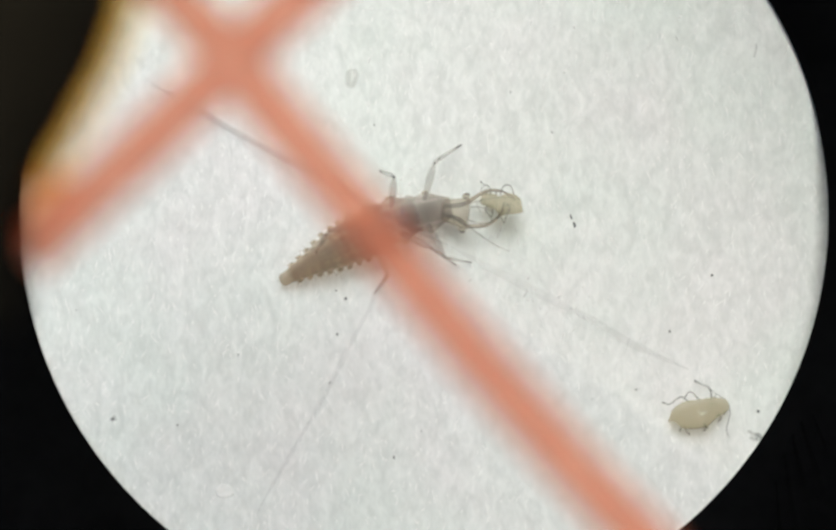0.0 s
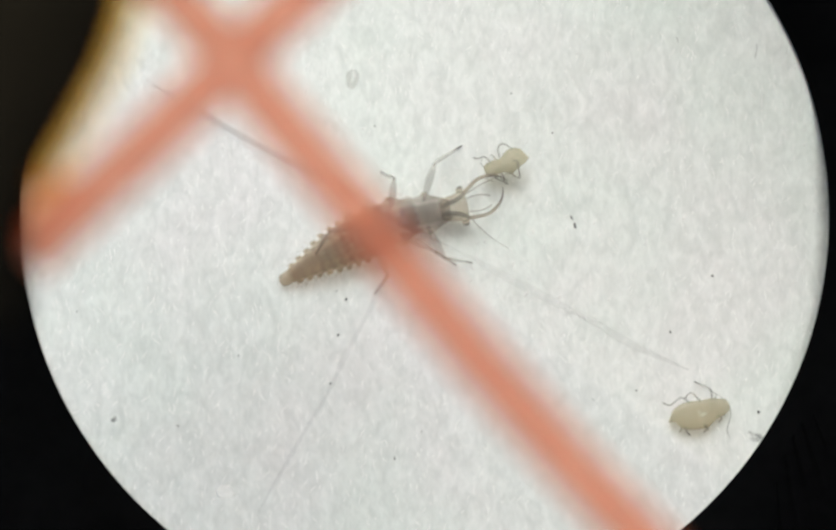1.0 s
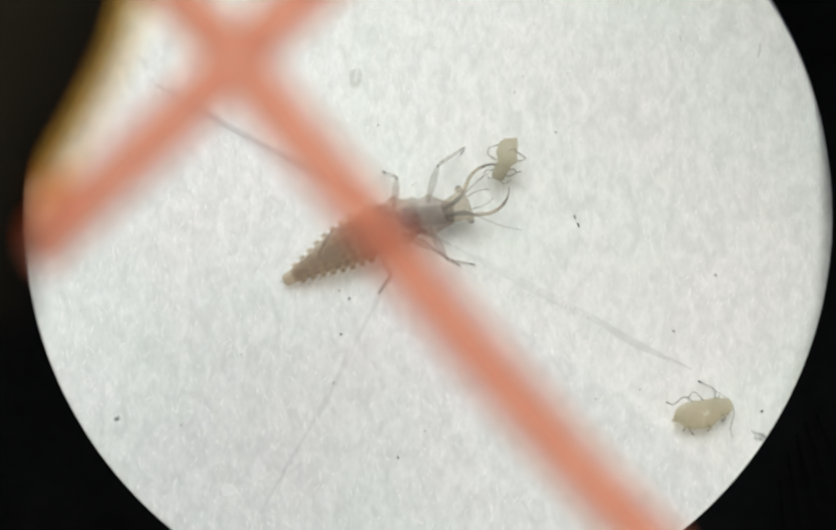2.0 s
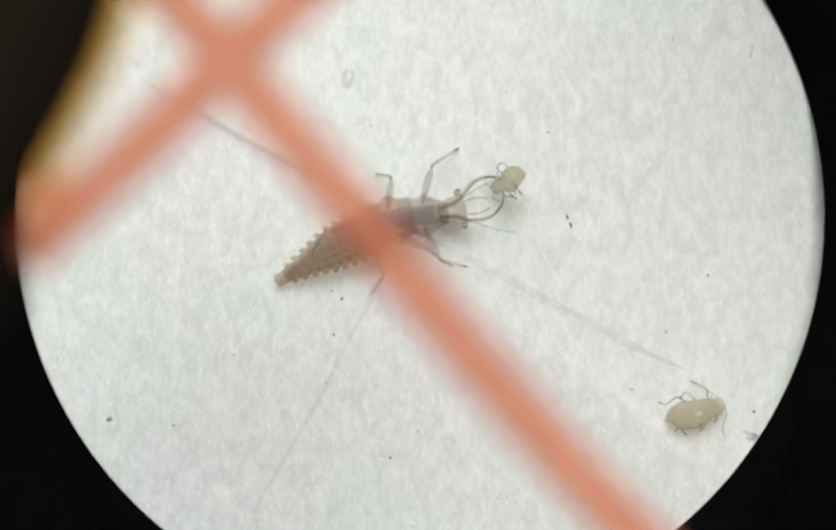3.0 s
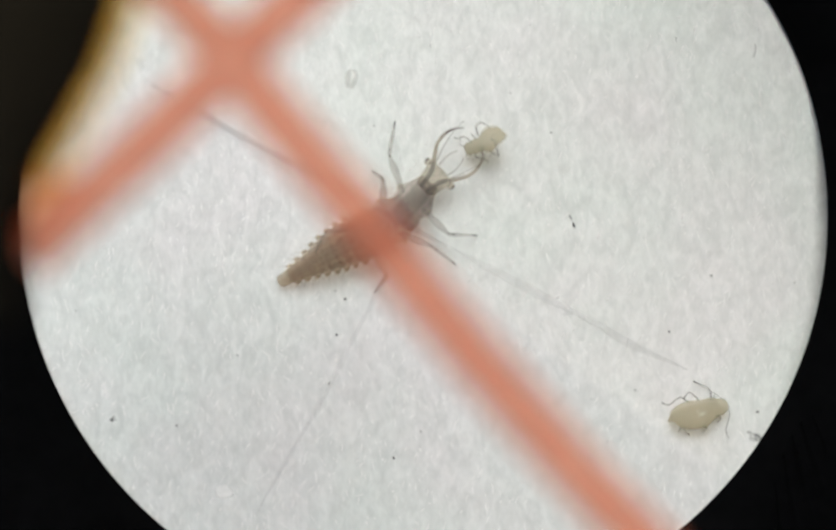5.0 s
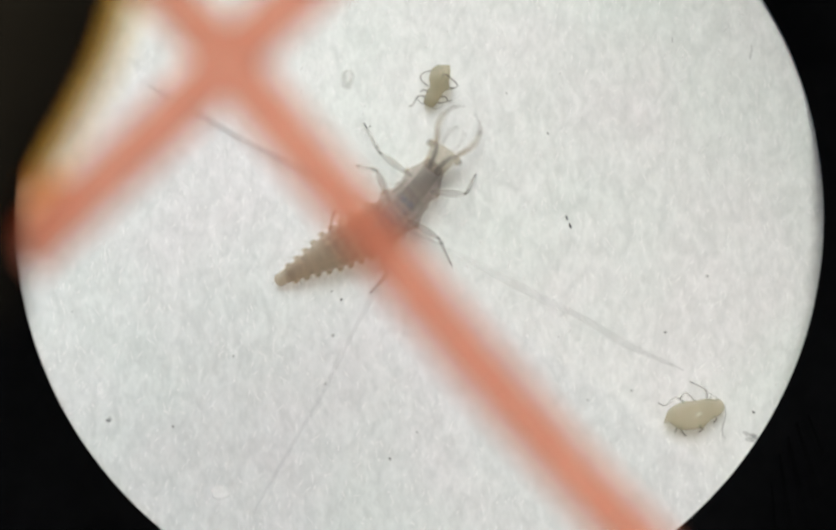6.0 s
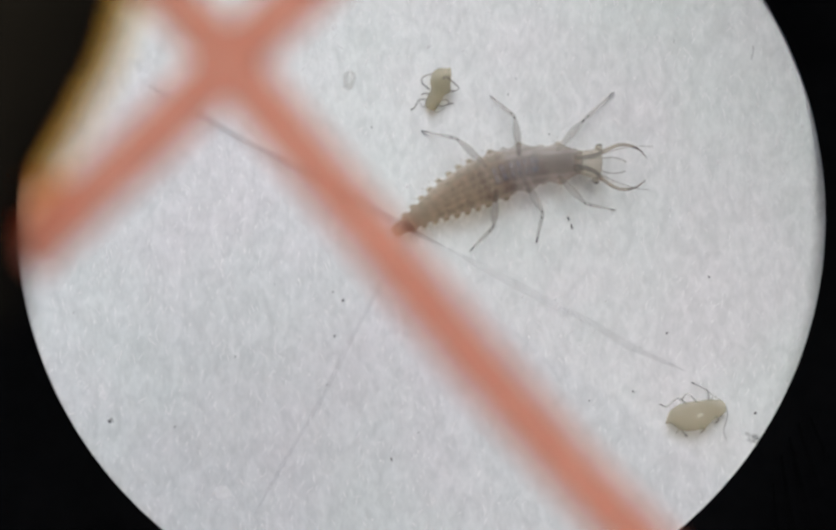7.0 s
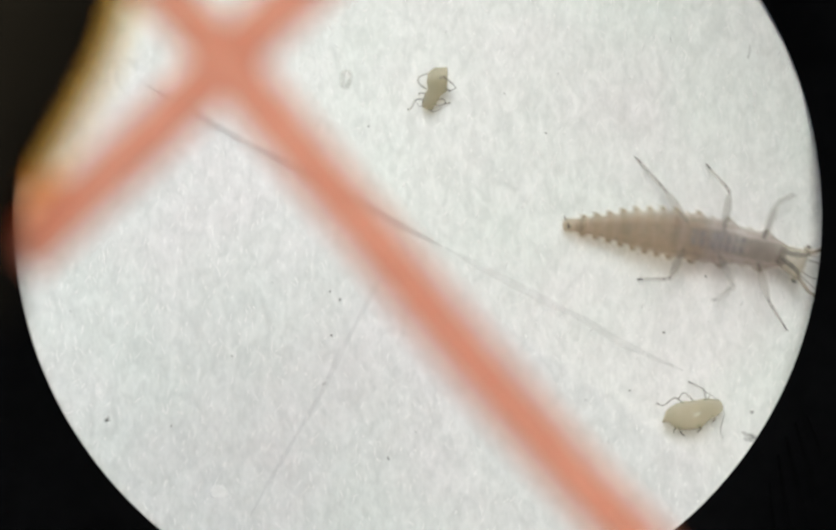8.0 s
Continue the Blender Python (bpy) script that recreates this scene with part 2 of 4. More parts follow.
THORAX = larva_skin("thorax_skin", [(0.00, (0.090, 0.094, 0.122)), (0.20, (0.150, 0.154, 0.186)), (0.36, (0.075, 0.079, 0.104)), (0.52, (0.280, 0.282, 0.308)), (0.66, (0.150, 0.152, 0.175)), (0.82, (0.310, 0.310, 0.330)), (1.00, (0.400, 0.400, 0.415))], 0.66, (1.9, 1.6, 1.3), full=0.20, tint=(1.0, 0.945, 0.89))
NECK_SKIN = larva_skin("neck_skin", [(0.00, (0.100, 0.103, 0.122)), (0.22, (0.110, 0.113, 0.132)), (0.38, (0.075, 0.077, 0.090)), (0.54, (0.280, 0.280, 0.298)), (0.70, (0.180, 0.180, 0.198)), (0.84, (0.330, 0.328, 0.342)), (1.00, (0.420, 0.418, 0.428))], 0.67, (1.9, 1.6, 1.3), full=0.24, tint=(1.0, 0.948, 0.895), fade="rear")
FLANK = surface("flank_skin", (0.26, 0.25, 0.25), (0.38, 0.37, 0.37), 0.14, 0.8, 0.003, 0.84, (1.0, 0.96, 0.88), 0.4, gloss=0.1)
FLANK_GREY = surface("flank_skin_grey", (0.26, 0.26, 0.27), (0.38, 0.38, 0.39), 0.14, 0.8, 0.003, 0.84, (1.0, 0.965, 0.91), 0.5, gloss=0.1)
HEAD_SKIN = surface("head_skin", (0.46, 0.43, 0.38), (0.60, 0.57, 0.51), 0.15, 0.55, 0.003, 0.68, (1.0, 0.965, 0.90), 0.35, gloss=0.5)
STRIPE = surface("dark_band", (0.045, 0.040, 0.036), (0.11, 0.10, 0.09), 0.07, 0.4, 0.0, 0.66)
SPOT = surface("pale_block", (0.44, 0.445, 0.465), (0.58, 0.585, 0.60), 0.08, 0.5, 0.0, 0.80)
EYE = surface("eye_black", (0.012, 0.010, 0.010), (0.035, 0.03, 0.028), 0.05, 0.25, gloss=0.6)
JAW = surface("jaw_horn", (0.36, 0.33, 0.29), (0.50, 0.46, 0.41), 0.12, 0.3, 0.0, 0.58, (0.95, 0.90, 0.82), 0.3, gloss=0.5)
JAW_TIP = surface("jaw_tip", (0.09, 0.075, 0.065), (0.18, 0.15, 0.13), 0.1, 0.3, 0.0, 0.3)
LEG = surface("leg_skin", (0.34, 0.33, 0.32), (0.50, 0.49, 0.48), 0.16, 0.45, 0.0, 0.79, (0.97, 0.96, 0.945), 0.35)
LEG_DARK = surface("leg_joint", (0.06, 0.055, 0.05), (0.14, 0.13, 0.12), 0.08, 0.5, 0.0, 0.40)
KNEE = surface("knee_skin", (0.16, 0.15, 0.14), (0.28, 0.26, 0.25), 0.08, 0.5, 0.0, 0.55)
APHID = surface("aphid_skin", (0.36, 0.345, 0.28), (0.52, 0.50, 0.42), 0.20, 0.6, 0.008, 0.65, (1.0, 0.96, 0.85), 0.45, coarse=0.45, gloss=0.25)
APHID_GREY = surface("aphid_skin_grey", (0.50, 0.48, 0.42), (0.63, 0.61, 0.55), 0.4, 0.65, 0.004, 0.69, (1.0, 0.965, 0.86), 0.45, coarse=0.8, gloss=0.25)
APHID_LEG = surface("aphid_leg", (0.26, 0.25, 0.21), (0.42, 0.40, 0.35), 0.1, 0.5, 0.0, 0.70, through_light=0.3)
DIRT = surface("dirt", (0.02, 0.018, 0.018), (0.07, 0.06, 0.06), 0.03, 0.8, 0.0, 0.30)
DUST = surface("pale_dust", (0.28, 0.28, 0.27), (0.42, 0.42, 0.40), 0.05, 0.8, 0.0, 0.89)
FLAKE = surface("flake", (0.50, 0.48, 0.43), (0.66, 0.64, 0.58), 0.1, 0.5, 0.0, 0.89)
LINT = surface("white_lint", (0.76, 0.77, 0.75), (0.86, 0.87, 0.85), 0.1, 0.9, 0.004, gloss=0.05)
FIBRE = surface("grey_fibre", (0.22, 0.22, 0.23), (0.42, 0.42, 0.43), 0.5, 0.7, 0.0, 0.90, coarse=1.6)
PAPER_FIBRE = surface("paper_fibre", (0.88, 0.88, 0.86), (0.97, 0.97, 0.96), 0.2, 0.4, coarse=1.5, gloss=0.6)
FIBRE_PALE = surface("pale_fibre", (0.32, 0.32, 0.33), (0.50, 0.50, 0.51), 0.5, 0.7, 0.0, 0.95, coarse=1.6)
FIBRE_FAINT = surface("faint_fibre", (0.45, 0.45, 0.45), (0.62, 0.62, 0.62), 0.5, 0.7, 0.0, 0.968, coarse=1.6)


# ---- table, paper, eyepiece mask ----
def slab(bm, x, y, z0, z1, r=2.0, n=6):
    """A flat slab with rounded corners; half sizes x and y."""
    ring = []
    for sx, sy, a0 in ((1, 1, 0), (-1, 1, 90), (-1, -1, 180), (1, -1, 270)):
        for k in range(n + 1):
            a = radians(a0 + 90 * k / n)
            ring.append((sx * (x - r) + r * math.cos(a), sy * (y - r) + r * math.sin(a)))
    low = [bm.verts.new((p, q, z0)) for p, q in ring]
    top = [bm.verts.new((p, q, z1)) for p, q in ring]
    bm.faces.new(top)
    bm.faces.new(low[::-1])
    for k in range(len(ring)):
        j = (k + 1) % len(ring)
        bm.faces.new((low[k], low[j], top[j], top[k]))


def build_ground():
    bm = bmesh.new()
    slab(bm, 600, 400, -30, -0.2, 6)
    tagged(part("ground", bm, WOOD), "oiled brown wooden tabletop under the paper", "tabletop", kind="structure")
    bm = bmesh.new()
    slab(bm, 148.5, 105, -0.2, 0.0, 0.5)
    for f in bm.faces:
        f.smooth = False
    tagged(part("paper_sheet", bm, PAPER), "white uncoated paper sheet with fine fibres, lying flat", "paper", kind="structure")


RIM = dict(x=0.168, y=1.471, r=12.151, z=1.02)
# The added wall's centre is shifted so that it shades the paper's right side.
WALL_X, WALL_Y, WALL_R, WALL_TOP, CORD_Z = -20.5, 5.0, 38.0, 16.6, 16.0


def ring_solid(bm, cx, cy, inner, outer, z0, z1, ox=0.0, oy=0.0, n=160):
    """A flat ring with a round hole; the outer edge may have another centre."""
    rows = []
    for r, z, px, py in ((inner, z0, cx, cy), (inner, z1, cx, cy), (outer, z1, ox, oy), (outer, z0, ox, oy)):
        rows.append([bm.verts.new((px + r * math.cos(2 * math.pi * k / n), py + r * math.sin(2 * math.pi * k / n), z)) for k in range(n)])
    for a, b in zip(rows, rows[1:] + rows[:1]):
        for k in range(n):
            bm.faces.new((a[k], a[(k + 1) % n], b[(k + 1) % n], b[k]))


def plate(bm, outline, z0, z1):
    low = [bm.verts.new((x, y, z0)) for x, y in outline]
    top = [bm.verts.new((x, y, z1)) for x, y in outline]
    bm.faces.new(top)
    bm.faces.new(low[::-1])
    for k in range(len(outline)):
        j = (k + 1) % len(outline)
        bm.faces.new((low[k], low[j], top[j], top[k]))


def build_eyepiece_mask():
    # Made-up ring: its opening stands in for the eyepiece's round field stop.
    viewer = thing("eyepiece_mask", "matt black mask ring standing in for the eyepiece's round field stop", "viewer")
    bm = bmesh.new()
    rows, n = [[], [], [], []], 180
    for k in range(n):
        a = 2 * math.pi * k / n
        # the lip lies close over the paper and arches up on the side where the larva leaves
        off = abs((math.degrees(a) + 8 + 180) % 360 - 180)
        rise = 0.5 + 0.5 * math.cos(math.pi * min(max((off - 10) / 18, 0), 1))
        z = 0.16 + (RIM["z"] - 0.16) * rise
        f = (HEIGHT - z) / (HEIGHT - RIM["z"])
        f *= 1 + 0.005 * max(0, 1 - (math.degrees(a) - 40) ** 2 / 900)
        x, y = (RIM["x"] + RIM["r"] * math.cos(a)) * f, (RIM["y"] + RIM["r"] * math.sin(a)) * f
        ox, oy = WALL_X + (WALL_R - 0.6) * math.cos(a), WALL_Y + (WALL_R - 0.6) * math.sin(a)
        for row, p in zip(rows, ((x, y, z - 0.05), (x, y, z), (ox, oy, z), (ox, oy, z - 0.05))):
            row.append(bm.verts.new(p))
    for a, c in zip(rows, rows[1:] + rows[:1]):
        for k in range(n):
            bm.faces.new((a[k], a[(k + 1) % n], c[(k + 1) % n], c[k]))
    part("field_stop_plate", bm, BLACK, viewer)
    # Unseen wall, added to carry the cords and block some sky light.
    bm = bmesh.new()
    ring_solid(bm, WALL_X, WALL_Y, WALL_R - 0.6, WALL_R + 1.2, 0.0, WALL_TOP, WALL_X, WALL_Y)
    part("shading_wall", bm, BLACK, viewer)
    edge = [(-5.60, 6.58), (-5.93, 5.30), (-6.28, 4.23), (-6.80, 3.17), (-7.40, 2.10), (-7.82, 1.55)]

    def beside(aside):
        return [(x + aside, y - 0.35 * aside) for x, y in edge]
    # Added mask for the view's dark blurred corner; its foot covers a cord end.
    bm = bmesh.new()
    plate(bm, edge + [(-7.92, 1.03), (-7.87, 0.2), (-7.82, -1.2), (-8.95, -1.2), (-8.95, 6.58)], WALL_TOP + 0.004, WALL_TOP + 0.5)
    part("corner_mask", bm, VEILED_BLACK, viewer, "brown-black mask added for the dark blurred corner of the view")
    # Unseen arm, added only to join the mask to the wall.
    bm = bmesh.new()
    plate(bm, [(-8.9, 3.17), (-8.9, 1.78), (-64.88, 1.78), (-64.88, 3.17)], WALL_TOP + 0.1, WALL_TOP + 0.4)
    part("added_arm", bm, BLACK, viewer)
    # Added strips along the mask imitate the lens's colour fringe.
    bm = bmesh.new()
    plate(bm, beside(0.36) + [(-8.0, 1.5), (-8.6, 6.58)], WALL_TOP - 0.15, WALL_TOP - 0.004)
    part("fringe_strip", bm, AMBER, viewer, "translucent amber strip added for the lens colour fringe")
    bm = bmesh.new()
    plate(bm, beside(0.08) + [(-8.1, 1.5), (-8.6, 6.58)], WALL_TOP - 0.5, WALL_TOP - 0.36)
    part("fringe_strip", bm, MUSTARD, viewer, "narrow translucent mustard strip added for the lens colour fringe")
    # Added tab that tints the view orange where the edge glows.
    bm = bmesh.new()
    plate(bm, [(-6.76, 1.83), (-7.15, 1.22), (-7.60, 0.78), (-8.10, 0.40), (-9.00, 0.40), (-9.00, 1.83)], WALL_TOP - 0.32, WALL_TOP - 0.17)
    part("glow_tab", bm, ORANGE, viewer, "translucent orange tab added for the glow beside the red cord")


def build_cords():
    for points, free, wide in (([(-5.80, 6.38), (-4.77, 5.29), (-3.85, 4.26), (-3.14, 3.39), (-2.00, 2.01), (-0.91, 0.71), (0.17, -0.63), (1.26, -1.94), (2.35, -3.18), (3.43, -4.38), (4.52, -5.52)], (0, -1), 0.0),
                         ([(-8.00, 0.18), (-7.75, 0.41), (-7.33, 0.80), (-6.35, 1.73), (-5.26, 2.74), (-4.45, 3.53), (-4.13, 3.85)], (), 0.0),
                         ([(-3.54, 4.45), (-3.30, 4.66), (-2.87, 5.07), (-2.33, 5.57), (-1.56, 6.33)], (-1,), 0.0)):
        line = curve_through([(x, y, CORD_Z) for x, y in points], 6)
        for end in free:
            d = (line[0] - line[1]).normalized() if end == 0 else (line[-1] - line[-2]).normalized()
            p = line[end].copy()
            while math.hypot(p.x - WALL_X, p.y - WALL_Y) < WALL_R + 0.2:
                p += d * 0.1
            line.insert(0, p) if end == 0 else line.append(p)
        bm = bmesh.new()
        tube(bm, line, [CORD_R * (1 + wide * max(0, 1 - k / 14)) for k in range(len(line))], 14, 0.5)
        tagged(part("red_cord", bm, RED), "translucent red rubber strand of a net stretched across the ring", "cord", "crossed red cords")


CORD_R = 0.55


# ---- small things on the paper ----
def build_specks():
    for x, y, r, long, turn in ((-2.47, -2.12, 0.036, 1.1, 0),
            (-5.52, -2.75, 0.028, 1.0, 0),
            (7.71, -2.03, 0.036, 1.1, 30),
            (-2.22, -1.03, 0.036, 1.3, 40),
            (10.41, -4.48, 0.044, 1.1, 20),
            (-0.73, -5.90, 0.028, 2.0, -70),
            (4.10, 4.07, 0.028, 1.0, 0),
            (-2.71, -3.61, 0.024, 1.5, 60),
            (-10.47, -1.39, 0.020, 1.0, 0),
            (5.33, -4.10, 0.022, 1.2, 0),
            (-7.37, -4.90, 0.024, 1.5, 50),
            (9.00, -0.31, 0.032, 1.4, -40),
            (0.10, -5.08, 0.020, 1.5, 80),
            (5.82, -5.39, 0.016, 1.4, 0),
            (2.84, 5.29, 0.022, 1.0, 0),
            (-8.23, 3.90, 0.036, 1.3, 20),
            (6.67, -3.82, 0.024, 1.4, 10),
            (4.69, 1.47, 0.026, 4.2, -72),
            (4.79, 1.23, 0.034, 3.4, -74),
            (-1.34, 4.28, 0.024, 1.3, 0),
            (-4.31, -0.51, 0.016, 1.0, 0),
            (-2.52, -0.78, 0.024, 1.4, 0),
            (6.03, -5.41, 0.013, 1.0, 0)):
        bm = bmesh.new()
        blob(bm, (0, 0, r * 0.5), (r * long, r, r * 0.55), x + y, 0.5, 1)
        ob = tagged(part("speck", bm, DIRT), "tiny black dirt speck lying on white paper", "speck", "specks on the paper")
        ob.matrix_world = mm(x, y, 0, 0, 0, turn)
    for x, y, a, b, turn in ((-9.36, -4.71, 0.16, 0.12, 20),
            (10.26, -5.24, 0.32, 0.17, -30)):
        bm = bmesh.new()
        for k in range(5):
            blob(bm, (a * random.uniform(-0.7, 0.7), b * random.uniform(-0.7, 0.7), 0.03), (a * 0.45, b * 0.45, 0.03), k + x, 0.6, 1)
        ob = tagged(part("dust_crumb", bm, DUST), "small grey crumb of dust on white paper", "dust", "crumbs on the paper")
        ob.matrix_world = mm(x, y, 0, 0, 0, turn)


def build_fibres():
    for name, mat, label, r, points in (
            ("hair", FIBRE, "long thin grey hair lying across the paper", 0.13, [(-8.15, 5.54), (-6.76, 4.75), (-5.54, 4.04), (-3.99, 3.22), (-2.35, 2.37), (-0.39, 1.26), (0.92, 0.60)]),
            ("hair", FIBRE_PALE, "faint grey hair end lying on the paper", 0.15, [(1.00, 0.56), (1.90, 0.08), (4.02, -1.03), (5.33, -1.68), (6.47, -2.37), (8.27, -3.19)]),
            ("hair", FIBRE_FAINT, "faint pale hair lying on the paper", 0.10, [(-0.31, 0.69), (-1.05, -0.54), (-2.03, -2.34), (-2.84, -3.97), (-3.99, -5.93), (-4.97, -7.65)])):
        line = curve_through([(x, y, r) for x, y in points], 8)
        bm = bmesh.new()
        tube(bm, line, [r * (0.8 + 0.4 * noise.noise(p * 0.9)) * (0.15 + 0.85 * min(1, k / 7, (len(line) - 1 - k) / 7)) for k, p in enumerate(line)], 6)
        tagged(part(name, bm, mat), label, "hair", "hairs on the paper")
    for points in ([(7.91, 7.01), (7.94, 6.84)],
            [(10.29, 6.36), (10.36, 6.62), (10.34, 6.78)],
            [(-1.37, 1.67), (-1.18, 1.55)]):
        line = curve_through([(x, y, 0.03) for x, y in points], 4)
        bm = bmesh.new()
        tube(bm, line, 0.022, 5)
        tagged(part("lint", bm, DUST), "short grey lint fibre on white paper", "lint", "lint on the paper")
    bm = bmesh.new()
    blob(bm, (0, 0, 0.0), (0.28, 0.22, 0.012), 3, 0.25, 3)
    tagged(part("lint", bm, LINT), "white fluffy lint crumb on white paper", "lint", "lint on the paper").matrix_world = mm(-5.92, -6.93, 0)


def build_paper_fibres():
    """The loose surface fibres of the paper, too many to count."""
    rng = random.Random(7)
    bm = bmesh.new()
    for _ in range(3000):
        x, y = rng.uniform(-13, 13), rng.uniform(-9, 9)
        a, long = radians(rng.gauss(84, 24)), rng.uniform(0.10, 0.34)
        bow = rng.uniform(-0.12, 0.12) * long
        d, s = Vector((math.cos(a), math.sin(a), 0)), Vector((-math.sin(a), math.cos(a), 0))
        p = Vector((x, y, 0.0))
        tube(bm, [p - d * long / 2, p + s * bow + Vector((0, 0, 0.005)), p + d * long / 2], [0.004, rng.uniform(0.008, 0.018), 0.004], 5, 0.22)
    for _ in range(160):
        p = Vector((rng.uniform(-13, 13), rng.uniform(-9, 9), 0.004))
        a, long = radians(rng.gauss(78, 30)), rng.uniform(0.05, 0.15)
        d = Vector((math.cos(a), math.sin(a), 0)) * long / 2
        tube(bm, [p - d, p + Vector((0, 0, 0.01)), p + d], [0.006, rng.uniform(0.016, 0.032), 0.006], 6, 0.3)
    tagged(part("paper_fibres", bm, PAPER_FIBRE), "fine raised white fibres of the paper surface", "fibres", kind="stuff")


def build_flake():
    bm = bmesh.new()
    loft(bm, [(-0.30, 0.02, 0.01, 0.02), (-0.26, 0.13, 0.02, 0.025), (-0.1, 0.18, 0.03, 0.03), (0.12, 0.20, 0.035, 0.035),
              (0.24, 0.15, 0.03, 0.03), (0.30, 0.04, 0.01, 0.02)], 16, 0.1, 0.2, 4)
    ob = tagged(part("shed_flake", bm, FLAKE), "pale translucent oval flake lying on paper", "flake")
    ob.matrix_world = mm(-2.03, 5.72, 0, 0, 0, 80)


# ---- aphids ----
def aphid(name, label, body_rings, legs, feelers, skin, horn, eyes):
    """An aphid with its head towards +x, built round its middle, resting on z = 0."""
    root = thing(name, label, "aphid", "aphids")
    bm = bmesh.new()
    loft(bm, body_rings, 18, 0.08, 0.16, len(legs) + len(body_rings))
    part("body", bm, skin, root)
    for line in legs:
        pts = curve_through(line, 3)
        bm = bmesh.new()
        n = len(pts)
        tube(bm, pts, [0.034 - 0.019 * k / n for k in range(n)], 6)
        leg = part("leg", bm, APHID_LEG, root)
        bm = bmesh.new()
        a, b = Vector(line[-1]), Vector(line[-2])
        tube(bm, [a, a + (b - a) * 0.35], [0.012, 0.020], 6)
        part("foot", bm, LEG_DARK, leg, "dark foot")
    for line in feelers:
        pts = curve_through(line, 4)
        bm = bmesh.new()
        tube(bm, pts, [0.018 - 0.010 * k / len(pts) for k in range(len(pts))], 5)
        part("antenna", bm, APHID_LEG, root)
    for a, b in horn:
        bm = bmesh.new()
        tube(bm, [a, b], [0.03, 0.02], 6)
        part("cornicle", bm, APHID_LEG, root)
    for p in eyes:
        bm = bmesh.new()
        blob(bm, p, (0.04, 0.025, 0.03), 1, 0.1, 1)
        part("eye", bm, EYE, root)
    return root


def build_aphids():
    prey = aphid("aphid", "small yellow-green aphid gripped and then dropped by the larva",
                 [(-0.75, 0.015, 0.02, 0.26, 0.02), (-0.71, 0.055, 0.07, 0.27, 0.0), (-0.58, 0.215, 0.15, 0.29, -0.08), (-0.42, 0.30, 0.22, 0.32, -0.10), (-0.25, 0.345, 0.29, 0.34, -0.06), (-0.12, 0.365, 0.30, 0.34),
                  (-0.05, 0.33, 0.30, 0.33), (0.07, 0.24, 0.25, 0.29), (0.14, 0.215, 0.22, 0.27), (0.22, 0.235, 0.23, 0.27), (0.36, 0.23, 0.22, 0.26), (0.48, 0.20, 0.19, 0.24), (0.60, 0.185, 0.16, 0.22), (0.65, 0.13, 0.09, 0.22), (0.67, 0.03, 0.03, 0.22)],
                 [[(0.42, 0.18, 0.16), (0.40, 0.32, 0.22), (0.26, 0.44, 0.08), (0.14, 0.58, 0.02)],
                  [(0.42, -0.18, 0.16), (0.55, -0.40, 0.22), (0.80, -0.42, 0.06), (0.92, -0.50, 0.02)],
                  [(0.22, 0.22, 0.16), (0.16, 0.36, 0.20), (0.22, 0.46, 0.02)],
                  [(0.25, -0.22, 0.16), (0.30, -0.36, 0.20), (0.36, -0.40, 0.05)],
                  [(-0.42, 0.06, 0.58), (-0.36, 0.34, 0.48), (-0.30, 0.53, 0.30), (-0.12, 0.38, 0.10)],
                  [(0.12, -0.26, 0.20), (0.06, -0.54, 0.36), (-0.13, -0.60, 0.30), (-0.36, -0.36, 0.36)]],
                 [[(0.62, 0.08, 0.28), (0.66, 0.25, 0.40), (0.45, 0.42, 0.42)], [(0.62, -0.08, 0.28), (0.70, -0.22, 0.38), (0.58, -0.42, 0.40)]],
                 APHID, [((-0.30, -0.02, 0.60), (-0.42, 0.02, 0.64)), ((-0.12, 0.32, 0.36), (-0.16, 0.42, 0.38))],
                 [(0.52, 0.185, 0.26), (0.52, -0.185, 0.26)])
